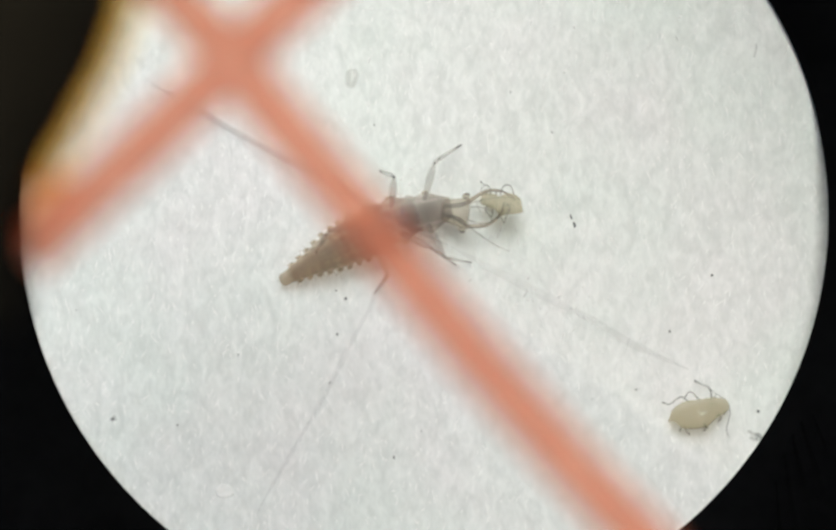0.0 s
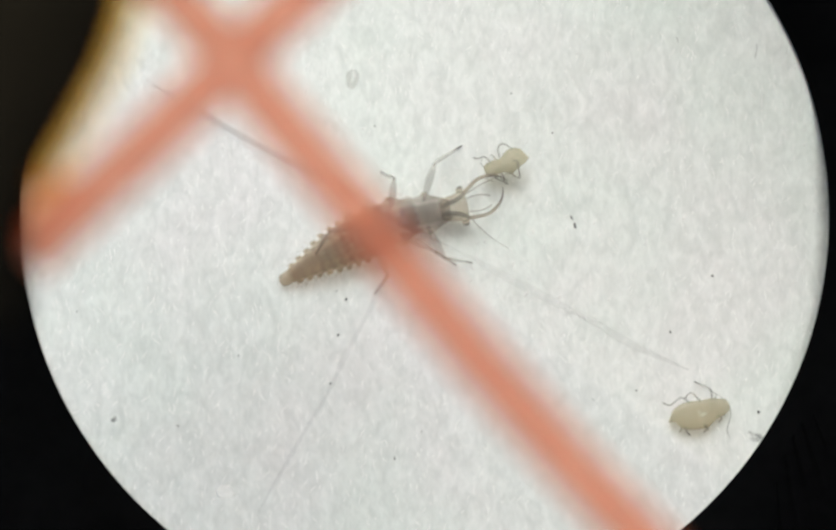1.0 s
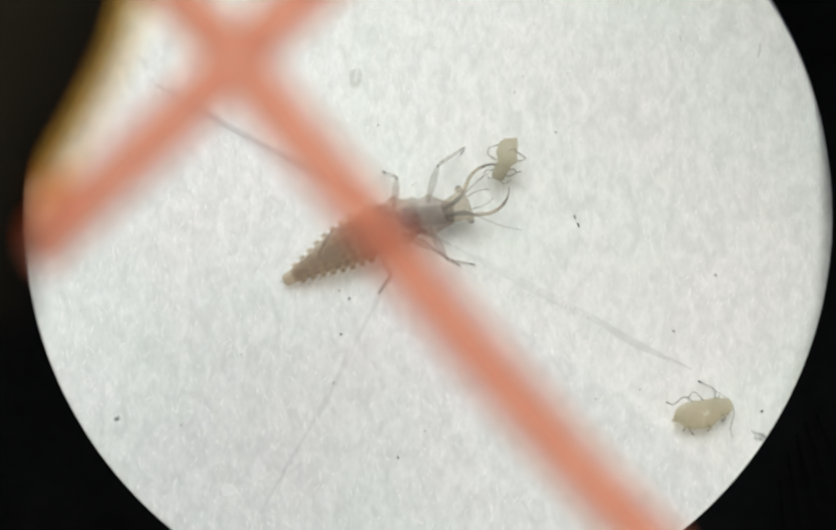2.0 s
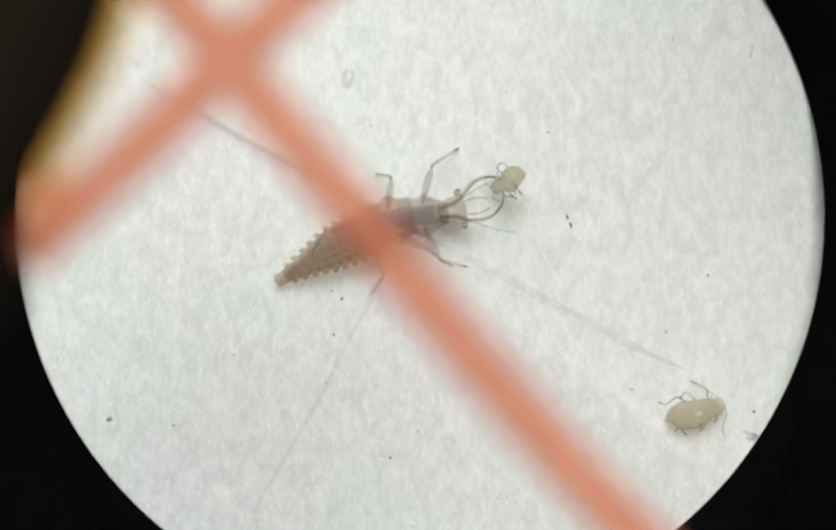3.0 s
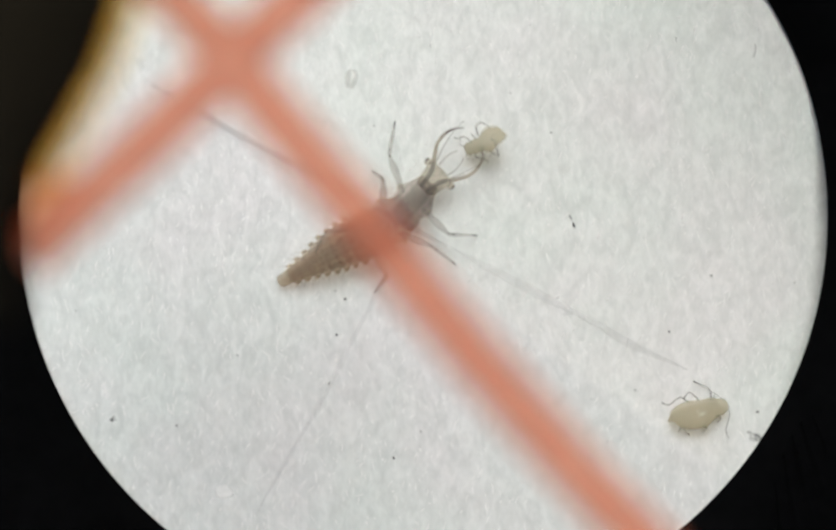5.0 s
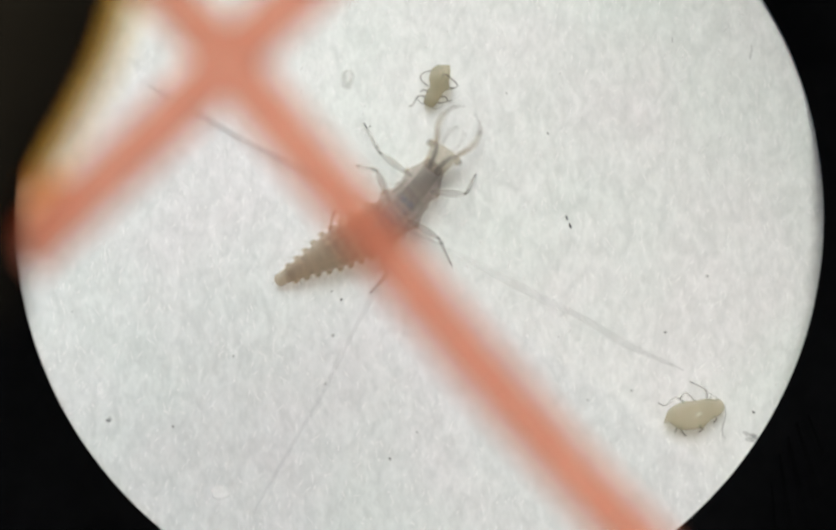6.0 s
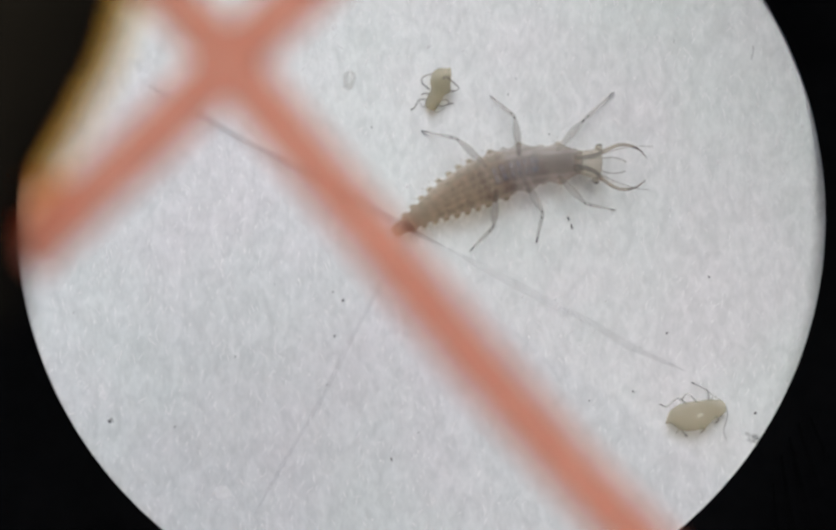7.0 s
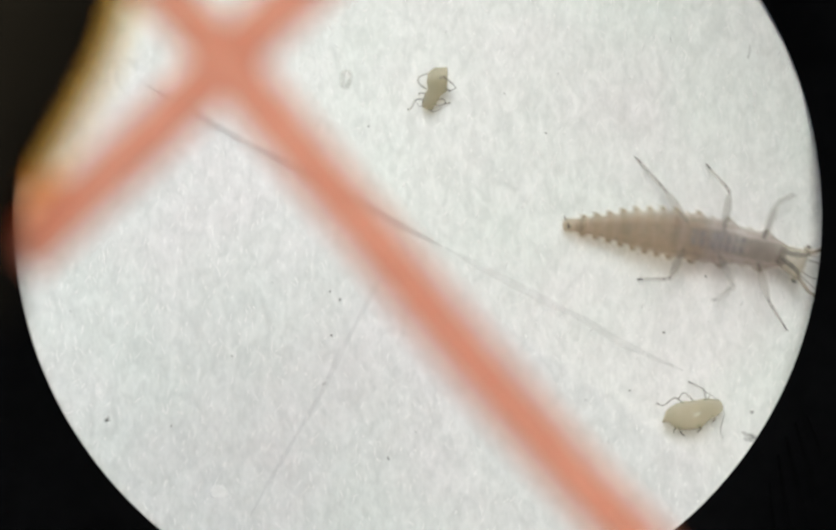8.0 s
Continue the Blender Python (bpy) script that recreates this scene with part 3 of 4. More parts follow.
    still = aphid("aphid", "plump grey-green aphid standing still on white paper",
                  [(-0.90, 0.02, 0.03, 0.30, -0.13), (-0.80, 0.10, 0.12, 0.31, -0.06), (-0.71, 0.19, 0.21, 0.33, -0.01), (-0.64, 0.265, 0.27, 0.35, -0.04), (-0.56, 0.345, 0.32, 0.37, -0.07), (-0.35, 0.405, 0.36, 0.39, -0.065), (-0.1, 0.43, 0.38, 0.40, -0.09),
                   (0.17, 0.445, 0.37, 0.39, -0.12), (0.26, 0.415, 0.36, 0.38, -0.10), (0.5, 0.345, 0.31, 0.34, -0.055), (0.72, 0.285, 0.26, 0.31, -0.045), (0.84, 0.24, 0.21, 0.30, -0.04), (0.95, 0.185, 0.15, 0.30, -0.045), (1.00, 0.075, 0.06, 0.30, -0.025)],
                  [[(-0.15, 0.30, 0.30), (-0.39, 0.53, 0.42), (-0.71, 0.34, 0.10), (-0.91, 0.45, 0.02)],
                   [(0.18, 0.28, 0.25), (-0.06, 0.61, 0.40), (-0.24, 0.43, 0.10)],
                   [(0.54, 0.24, 0.30), (0.545, 0.55, 0.40), (0.40, 0.70, 0.16), (0.19, 0.87, 0.02)],
                   [(-0.45, -0.40, 0.25), (-0.40, -0.58, 0.20), (-0.31, -0.71, 0.02)],
                   [(0.15, -0.48, 0.22), (0.20, -0.62, 0.12), (0.12, -0.70, 0.02)],
                   [(0.62, -0.26, 0.25), (0.70, -0.40, 0.24), (0.62, -0.50, 0.04)]],
                  [[(0.92, 0.14, 0.36), (0.62, 0.44, 0.46), (0.52, 0.58, 0.42)], [(1.00, -0.04, 0.34), (0.976, -0.36, 0.30), (0.80, -0.78, 0.12), (0.835, -1.07, 0.04)]],
                  APHID_GREY, [((-0.56, -0.38, 0.36), (-0.66, -0.50, 0.36)), ((0.17, -0.54, 0.36), (0.22, -0.62, 0.34)), ((0.60, 0.25, 0.42), (0.64, 0.34, 0.46))],
                  [(0.80, 0.19, 0.36), (0.79, -0.29, 0.34)])
    still.matrix_world = mm(8.47, -4.43, 0, 0, 0, 13.1)
    return prey


# ---- larva ----
def glide(rows, t):
    """The values of a table at time t, smooth and without overshoot."""
    if t <= rows[0][0]:
        return rows[0][1:]
    if t >= rows[-1][0]:
        return rows[-1][1:]
    i = max(k for k in range(len(rows) - 1) if rows[k][0] <= t)
    t0, t1 = rows[i][0], rows[i + 1][0]
    u, out = (t - t0) / (t1 - t0), []
    for c in range(1, len(rows[0])):
        def slope(k):
            if k == 0 or k == len(rows) - 1:
                return 0.0
            a = (rows[k][c] - rows[k - 1][c]) / (rows[k][0] - rows[k - 1][0])
            b = (rows[k + 1][c] - rows[k][c]) / (rows[k + 1][0] - rows[k][0])
            return 0.0 if a * b <= 0 else 2 * a * b / (a + b)
        a, b, h = rows[i][c], rows[i + 1][c], t1 - t0
        m0, m1 = slope(i) * h, slope(i + 1) * h
        out.append((2 * u ** 3 - 3 * u * u + 1) * a + (u ** 3 - 2 * u * u + u) * m0 + (3 * u * u - 2 * u ** 3) * b + (u ** 3 - u * u) * m1)
    return out


# Segments: name, place along the body from tail to neck, half length, skin, side lobe.
SEGMENTS = [("tail_segment", 0.050, 0.27, "e", 0.0)] + [("abdomen_segment", 0.094 + 0.058 * k, 0.28, "a" if k < 7 else "w", lobe) for k, lobe in enumerate((0.08, 0.10, 0.11, 0.12, 0.13, 0.13, 0.13, 0.13))] + [
    ("metathorax", 0.590, 0.52, "c", 0.13), ("mesothorax", 0.724, 0.74, "t", 0.15), ("prothorax", 0.905, 0.78, "n", 0.14)]
BODY_LENGTH = 6.0
# half width and half height of the body from tail to neck
BODY_W = [(-0.02, 0.19, 0.15), (0.03, 0.205, 0.18), (0.10, 0.255, 0.23), (0.20, 0.36, 0.31), (0.30, 0.50, 0.40), (0.40, 0.605, 0.45), (0.50, 0.66, 0.47), (0.60, 0.675, 0.46), (0.68, 0.65, 0.44), (0.80, 0.575, 0.41), (0.90, 0.51, 0.36), (0.96, 0.455, 0.30), (1.0, 0.40, 0.25), (1.04, 0.30, 0.15), (1.1, 0.26, 0.10)]
BODY_Z = [(0.0, 0.24), (0.12, 0.31), (0.35, 0.50), (0.6, 0.57), (1.0, 0.56)]
HIPS = {"front": 0.91, "middle": 0.725, "hind": 0.56}
FEMUR, TIBIA = 1.25, 1.36


def girth(x, place):
    """Half width and half height at x millimetres ahead of the middle of a segment."""
    return glide(BODY_W, place + x / BODY_LENGTH)


def segment_mesh(half, place, lobe, k):
    """One body ring: a skin tube that follows the body's girth, slightly fuller in its middle; the last one is closed behind."""
    bm = bmesh.new()
    rings = []
    for i in range(17):
        u = -1 + i / 8
        w, h = girth(u * half, place)
        # the flanks swell into lobes: one on each abdominal ring, a large and a small one on the thorax
        hump = lambda at, wide: math.cos(math.pi / 2 * (u - at) / wide) ** 2 if abs(u - at) < wide else 0.0
        swell = lobe * (hump(0.12, 0.52) + 0.6 * hump(-0.58, 0.22) if half > 0.4 else hump(-0.12, 0.74))
        rings.append((u * half, w + swell, h * (1 + 0.015 * math.cos(u * math.pi / 2)), 0.0))
    if k == 0:
        w, h = girth(-half, place)
        rings = [(-half - 0.11, w * 0.35, h * 0.3, 0.0), (-half - 0.085, w * 0.68, h * 0.6, 0.0), (-half - 0.04, w * 0.92, h * 0.85, 0.0)] + rings
    loft(bm, rings, 24, 0.05, 0.05, k, capped=False)
    if k == 0:
        bm.verts.ensure_lookup_table()
        bm.faces.new(bm.verts[:24])
    return bm


def side_lobe(seg, half, w, lobe, side, k):
    """The small wart on top of each lobe of the flank, with its fine bristles."""
    bm = bmesh.new()
    x = half * 0.12 if half > 0.4 else -half * 0.12
    blob(bm, (x - 0.03, side * (w + lobe * 0.62), 0.04), (0.10, lobe * 0.5, lobe * 0.55), k + side, 0.3)
    for q in range(3):
        a = radians(-55 + 50 * q + random.uniform(-9, 9))
        start = Vector((x + 0.1 * math.sin(a), side * (w + lobe * 0.85), 0.04))
        tip = start + Vector((math.sin(a) * 0.18 - 0.06, side * math.cos(a) * 0.2, 0.08))
        tube(bm, [start, (start + tip) * 0.5 + Vector((0, 0, 0.02)), tip], [0.005, 0.004, 0.002], 4)
    part("side_wart", bm, FLANK_GREY if half > 0.4 else FLANK, seg, "pale wart with fine bristles")


def build_larva():
    larva = thing("larva", "brown and grey lacewing larva with sickle jaws walking on paper", "insect larva")
    parts = {"larva": larva, "segments": [], "jaws": [], "antennae": [], "legs": {}}
    for k, (name, place, half, skin, lobe) in enumerate(SEGMENTS):
        w, h = girth(0, place)
        seg = part(name, segment_mesh(half, place, lobe, k), {"a": ABDOMEN, "e": TAIL_SKIN, "w": WAIST_SKIN, "c": CHEST_SKIN, "t": THORAX, "n": NECK_SKIN}[skin], larva)
        parts["segments"].append((seg, place))
        for side in (1, -1):
            if lobe:
                side_lobe(seg, half, w, lobe, side, k)
        marks = {"metathorax": (-0.05, 0.20), "mesothorax": (-0.34, -0.12, 0.10, 0.32), "prothorax": (-0.66,)}.get(name, ())
        for x in marks:
            for side in (1, -1):
                bm = bmesh.new()
                top = girth(x, place)[1] * 1.02
                slot = [(x, side * 0.03, top + 0.006), (x, side * 0.13, top * 0.985 + 0.002), (x, side * 0.25, top * 0.93)]
                tube(bm, slot, [0.06, 0.065, 0.055], 8, 0.25)
                part("back_mark", bm, SPOT, seg, "pale block mark on the back")
    # head
    bm = bmesh.new()
    loft(bm, [(-0.70, 0.22, 0.12, 0.0), (-0.60, 0.33, 0.18, 0.0), (-0.42, 0.375, 0.22, 0.0), (-0.24, 0.41, 0.23, 0.0), (-0.08, 0.46, 0.21, 0.0),
              (0.04, 0.47, 0.18, 0.0), (0.10, 0.42, 0.14, -0.01), (0.14, 0.30, 0.10, -0.02), (0.16, 0.12, 0.05, -0.02)], 24, 0.15, 0.04, 9)
    head = part("head", bm, HEAD_SKIN, larva, "pale flat head with two dark bands")
    for side in (1, -1):
        bm = bmesh.new()
        blob(bm, (-0.01, side * 0.50, 0.06), (0.13, 0.09, 0.12), side, 0.2)
        part("eye_mound", bm, HEAD_SKIN, head)
        bm = bmesh.new()
        blob(bm, (0.01, side * 0.575, 0.09), (0.10, 0.035, 0.06), side, 0.25, 1)
        part("eye", bm, EYE, head, "black eye spot")
        bm = bmesh.new()
        tube(bm, curve_through([(-0.66, side * 0.10, 0.17), (-0.44, side * 0.15, 0.215), (-0.2, side * 0.20, 0.225), (-0.02, side * 0.28, 0.19), (0.10, side * 0.37, 0.12)], 4),
             [0.03 + 0.045 * math.sin(0.3 + k / 16 * 2.6) for k in range(17)], 8, 0.35)
        part("head_band", bm, STRIPE, head, "dark brown band")
        bm = bmesh.new()
        line = curve_through([(0, 0, 0), (0.43, side * 0.17, 0.08), (0.98, side * 0.31, 0.14), (1.50, side * 0.35, 0.14)], 6)
        tube(bm, line, [0.026 - 0.018 * k / len(line) for k in range(len(line))], 6)
        parts["antennae"].append((part("antenna", bm, LEG, head), side))
        bm = bmesh.new()
        line = curve_through([(0.16, side * 0.20, -0.04), (0.45, side * 0.24, 0.0), (0.72, side * 0.20, 0.02), (0.88, side * 0.13, 0.0)], 5)
        tube(bm, line, [0.026, 0.028, 0.024, 0.028, 0.024] + [0.022] * (len(line) - 6) + [0.008], 6)
        part("palp", bm, LEG, head)
    parts["head"] = head
    # jaws: hinge at the origin, pointing along +x
    for side in (1, -1):
        line = curve_through([(-0.06, 0, 0), (0.20, side * 0.10, 0), (0.48, side * 0.20, 0), (0.80, side * 0.19, 0), (1.13, side * 0.04, 0.0), (1.35, side * -0.24, 0.0)], 5)
        n = len(line)
        bm = bmesh.new()
        tube(bm, line[:18], [0.068 - 0.032 * k / n for k in range(18)], 8, 0.6)
        jaw = part("mandible", bm, JAW, larva, "curved amber sickle jaw")
        bm = bmesh.new()
        tube(bm, line[17:], [0.044 - 0.036 * k / (n - 18) for k in range(n - 17)], 8, 0.7)
        part("fang_tip", bm, JAW_TIP, jaw, "dark pointed tip")
        parts["jaws"].append((jaw, side))
    # legs: each bone from the origin along +x
    for row in HIPS:
        for side in (1, -1):
            bm = bmesh.new()
            tube(bm, [(0, 0, 0), (0.15, 0, 0.01), (0.42, 0, 0.02), (0.70, 0, 0.03), (0.92, 0, 0.03), (1.12, 0, 0.01), (FEMUR, 0, 0)],
                 [0.055, 0.075, 0.10, 0.125, 0.11, 0.065, 0.045], 8)
            femur = part("femur", bm, LEG, larva, "pale translucent upper leg")
            bm = bmesh.new()
            blob(bm, (FEMUR - 0.03, 0, 0.0), (0.055, 0.038, 0.038), 2, 0.2, 1)
            part("knee", bm, KNEE, femur, "darker knee joint")
            bm = bmesh.new()
            tube(bm, [(-0.02, 0, 0), (0.1, 0, 0.005), (0.3, 0, 0.012), (0.5, 0, 0.01), (0.8, 0, 0.0), (1.14, 0, 0.0)], [0.045, 0.058, 0.062, 0.056, 0.044, 0.032], 8)
            tibia = part("tibia", bm, LEG, larva, "pale translucent lower leg")
            bm = bmesh.new()
            blob(bm, (0.20, 0, 0.035), (0.05, 0.045, 0.03), 4, 0.3, 1)
            part("leg_spot", bm, KNEE, tibia, "dark spot on the lower leg")
            bm = bmesh.new()
            tube(bm, [(1.12, 0, 0), (1.23, 0, 0.0), (TIBIA - 0.05, 0, 0.0), (TIBIA, 0.0, -0.01)], [0.030, 0.027, 0.022, 0.016], 6)
            part("foot", bm, LEG_DARK, tibia, "dark foot with claws")
            parts["legs"][row, side] = (femur, tibia)
    return parts


build_ground()
build_eyepiece_mask()
build_cords()
build_paper_fibres()
build_fibres()
build_flake()
build_specks()
PREY_APHID = build_aphids()
LARVA = build_larva()


# ---- movement ----
def height_at(s):
    return glide(BODY_Z, s)[0]


def bone(a, b, up):
    """A pose at a with x towards b and z near up."""
    x = (b - a).normalized()
    y = up.cross(x).normalized()
    z = x.cross(y)
    m = Matrix((x, y, z)).transposed().to_4x4()
    m.translation = a * 0.001
    return m


def motions():
    # tail, rear, waist: places of the body's line; head: middle between the eyes and its heading; jaws: how far each swings out
    tail = [
        (0, -4.106, -0.453), (0.3, -4.106, -0.445), (0.5, -4.122, -0.445), (1, -4.122, -0.445),
        (1.5, -4.122, -0.453), (1.7, -4.13, -0.453), (2.25, -4.106, -0.453), (2.8, -4.138, -0.469),
        (2.9, -4.138, -0.469), (3, -4.138, -0.461), (3.5, -4.13, -0.469), (3.7, -4.138, -0.469),
        (3.9, -4.13, -0.461), (4.2, -4.138, -0.469), (4.4, -4.144, -0.469), (4.5, -4.13, -0.469),
        (4.7, -4.138, -0.469), (5.25, -4.138, -0.469), (5.8, -4.138, -0.461), (6, -4.138, -0.453),
        (6.2, -4.09, -0.436), (6.3, -4.074, -0.436), (6.4, -3.294, -0.303), (6.5, -2.142, -0.348),
        (6.6, -1.802, 0.073), (6.7, -1.277, 0.481), (6.8, -0.93, 0.727), (6.9, -0.683, 0.942), (7, -0.614, 1.075),
        (7.3, -0.636, 1.549), (7.4, -0.269, 1.417), (7.5, -0.081, 1.754), (7.6, 0.598, 2.11), (7.7, 1.649, 2.231),
        (7.8, 3.047, 2.441), (8, 4.64, 1.261),
    ]
    rear = [
        (0, -2.316, 0.563), (0.3, -2.316, 0.555), (0.5, -2.332, 0.571), (1, -2.332, 0.571), (1.5, -2.332, 0.563),
        (1.7, -2.34, 0.547), (2.25, -2.332, 0.547), (2.8, -2.348, 0.547), (2.9, -2.348, 0.547), (3, -2.348, 0.555),
        (3.5, -2.34, 0.547), (3.7, -2.348, 0.547), (3.9, -2.34, 0.555), (4.2, -2.348, 0.547), (4.4, -2.337, 0.547),
        (4.5, -2.34, 0.531), (4.7, -2.348, 0.547), (5.25, -2.348, 0.515), (5.8, -2.38, 0.507), (6, -2.364, 0.515),
        (6.2, -2.235, 0.595), (6.3, -2.107, 0.691), (6.4, -1.459, 0.953), (6.5, -0.651, 1.085), (6.6, -0.297, 1.359),
        (6.7, 0.257, 1.765), (6.8, 0.571, 1.881), (6.9, 0.896, 2.062), (7, 1.061, 2.115), (7.3, 1.008, 2.538),
        (7.4, 1.372, 2.471), (7.5, 1.672, 2.436), (7.6, 2.492, 2.42), (7.7, 3.698, 2.541), (7.8, 5.073, 2.492),
        (8, 6.866, 1.126),
    ]
    waist = [
        (0, -0.627, 1.367), (0.3, -0.659, 1.311), (0.5, -0.643, 1.359), (1, -0.643, 1.359), (1.5, -0.643, 1.351),
        (1.7, -0.651, 1.351), (2.25, -0.643, 1.335), (2.8, -0.675, 1.319), (2.9, -0.675, 1.303), (3, -0.675, 1.343),
        (3.5, -0.667, 1.367), (3.7, -0.659, 1.383), (3.9, -0.667, 1.391), (4.2, -0.691, 1.383), (4.4, -0.713, 1.415),
        (4.5, -0.732, 1.415), (4.7, -0.74, 1.399), (5.25, -0.708, 1.383), (5.8, -0.724, 1.375), (6, -0.691, 1.463),
        (6.2, -0.273, 1.688), (6.3, -0.016, 1.817), (6.4, 0.342, 2.078), (6.5, 0.989, 2.404), (6.6, 1.471, 2.565),
        (6.7, 2.026, 2.858), (6.8, 2.211, 2.846), (6.9, 2.665, 2.898), (7, 2.991, 2.935), (7.3, 2.857, 3.085),
        (7.4, 3.35, 2.857), (7.5, 3.682, 2.774), (7.6, 4.663, 2.565), (7.7, 5.95, 2.476), (7.8, 7.405, 2.251),
        (8, 9.118, 0.772),
    ]
    head_rows = [
        (0, 1.393, 1.57, -7.7), (0.3, 1.304, 1.409, -3.8), (0.4, 1.256, 1.803, 12.5), (0.5, 1.28, 1.819, 14.6),
        (1, 1.336, 1.803, 12.1), (1.5, 1.312, 1.771, 13), (1.7, 1.336, 1.755, 14.8), (2.25, 1.256, 1.923, 30.3),
        (2.8, 1.2, 2.181, 47.1), (2.9, 1.2, 2.045, 47.7), (3, 1.409, 1.699, 11.7), (3.2, 1.272, 2.189, 40.1),
        (3.5, 1.417, 2.559, 33.5), (3.7, 1.425, 2.061, -3.8), (3.9, 1.312, 1.996, -6.6), (4.2, 1.167, 1.932, -4.1),
        (4.3, 1.164, 2.535, 31), (4.4, 1.025, 3.018, 52.2), (4.5, 0.958, 3.026, 47.2), (4.7, 0.821, 2.423, 31.9),
        (5.25, 0.571, 3.187, 56.7),
    ] + [
        (5.8, 0.426, 3.751, 74), (5.9, 0.507, 3.658, 75.2), (6, 0.926, 3.437, 54.8), (6.1, 1.417, 3.123, 30.6),
        (6.2, 1.923, 2.809, 21.4), (6.3, 2.213, 2.849, 22.9), (6.4, 2.644, 3.401, 29.9), (6.5, 3.244, 3.573, 26.2),
        (6.6, 3.654, 3.558, 24.8), (6.7, 4.33, 3.497, 2.9), (6.8, 4.298, 3.437, 5.2), (6.9, 4.913, 3.288, -9),
        (7, 5.498, 3.107, -5), (7.1, 5.473, 3.143, -2.1), (7.2, 6.101, 3.485, 17.3), (7.3, 5.355, 3.168, -0),
        (7.4, 5.873, 2.272, -24.8), (7.5, 6.302, 2.245, -16.3), (7.6, 7.453, 2.293, -4.9),
        (7.7, 8.427, 1.626, -29.9), (7.8, 9.989, 1.352, -23.5), (8, 11.743, 0.065, -24.2),
    ]
    jaw_rows = [
        (0, 18.7, -31), (0.3, 27.4, -8.8), (0.4, 28, -18.7), (0.5, 28, -27.8), (1, 13.9, -20), (1.5, 11.8, -18.6),
        (1.7, 28, -4.4), (2.25, 15.1, -5.4), (2.8, 2.2, -4.7), (2.9, -6.4, 6), (3, 17.4, -14.4), (3.2, -7.5, 12.8),
        (3.5, 4, 23.1), (3.7, 28, 13.1), (3.9, 22.2, 17.5), (4.2, 18, 18.2), (4.3, 0, 28), (4.4, 3.2, 28),
        (4.5, -5.6, -2.7), (4.7, 24.4, 2.4), (5.25, 9.4, 9.6),
    ] + [
        (5.8, 13.9, 1.3), (5.9, 16.7, 4.9), (6, 9.2, 1.8), (6.1, 15.2, 0.4), (6.2, 13.7, -2.6), (6.3, 13, 2.7),
        (6.4, 25.9, 5.7), (6.5, 14.4, 9.9), (6.6, 22.5, 4.9), (6.7, 23.5, 7.4), (6.8, 14.8, 8.4), (6.9, 12.6, 10.9),
        (7, 6.5, 9.4), (7.1, 9.6, 5.5), (7.2, 6.7, 18.3), (7.3, -0.1, 6.2), (7.4, 22.6, 10.8), (7.5, 17, 6.1),
        (7.6, 15.4, 4.4), (7.7, 3.6, 23.4), (7.8, 18.2, 8), (8, 19.3, 10),
    ]
    feet = {}
    feet["front", 1] = [
        (0, 1.339, 3.69), (0.3, 1.339, 3.665), (0.4, 1.29, 3.673), (0.5, 1.273, 3.682), (1, 1.322, 3.682),
        (1.5, 1.322, 3.641), (1.7, 1.331, 3.624), (2.8, 1.273, 3.592), (3, 1.371, 3.6), (3.2, 1.322, 3.518),
        (3.5, 0.188, 4.473), (3.7, 0.196, 4.506), (4.2, 0.18, 4.457), (4.4, 0.158, 4.408), (4.5, 0.155, 4.245),
        (4.7, -0.278, 4.457), (5.25, -0.98, 4.408), (5.8, -1.551, 4.384), (6, -1.535, 4.392), (6.1, -0.041, 4.065),
        (6.2, 0.996, 4.147), (6.3, 0.506, 4.882), (6.4, 0.837, 4.069), (6.5, 2.767, 5.869), (6.6, 3.388, 5.331),
        (6.9, 3.408, 5.31), (7, 6.253, 5.51), (7.3, 6.166, 5.467), (7.4, 6.748, 3.946), (7.5, 6.612, 3.927),
        (7.6, 6.873, 4.759), (7.7, 9.796, 3.543), (7.8, 9.771, 3.706), (8, 11.739, 2.22),
    ]
    feet["middle", 1] = [
        (0, -1.176, 2.89), (0.3, -1.176, 2.865), (0.5, -1.176, 2.882), (1, -1.159, 2.882), (1.5, -1.192, 2.873),
        (1.7, -1.2, 2.873), (2.8, -1.208, 2.824), (3, -1.176, 2.816), (3.5, -1.167, 2.808), (3.7, -1.192, 2.841),
        (4.2, -1.192, 2.873), (4.7, -1.257, 2.873), (5.8, -1.796, 3.078), (6.1, -1.771, 3.086), (6.2, -1.649, 3.02),
        (6.3, -0.18, 4.147), (6.4, 0.086, 4.151), (6.7, 0.114, 4.241), (6.8, 1.967, 5.437), (6.9, 2.265, 5.375),
        (7, 2.302, 5.233), (7.3, 2.346, 5.238), (7.4, 2.667, 5.219), (7.5, 5.224, 4.857), (7.6, 5.143, 4.792),
        (7.7, 6.041, 4.147), (7.8, 8.384, 4.392), (8, 9.012, 3.135),
    ]
    feet["hind", 1] = [
        (0, -3.15, 0.35), (4.2, -3.15, 0.35), (5.8, -3.15, 0.36),
        (6.3, -1.518, 2.498), (6.4, -1.629, 2.567), (6.5, -1.233, 2.62), (6.6, -0.71, 3.584), (6.7, -0.114, 3.947),
        (6.9, -0.118, 3.955), (7, 0.18, 4.171), (7.1, 0.449, 4.167), (7.2, 1.339, 4.49), (7.3, 1.856, 4.83),
        (7.5, 1.78, 4.71), (7.6, 3.233, 4.237), (7.7, 4.98, 4.751), (7.8, 4.939, 4.718), (8, 6.694, 3.543),
    ]
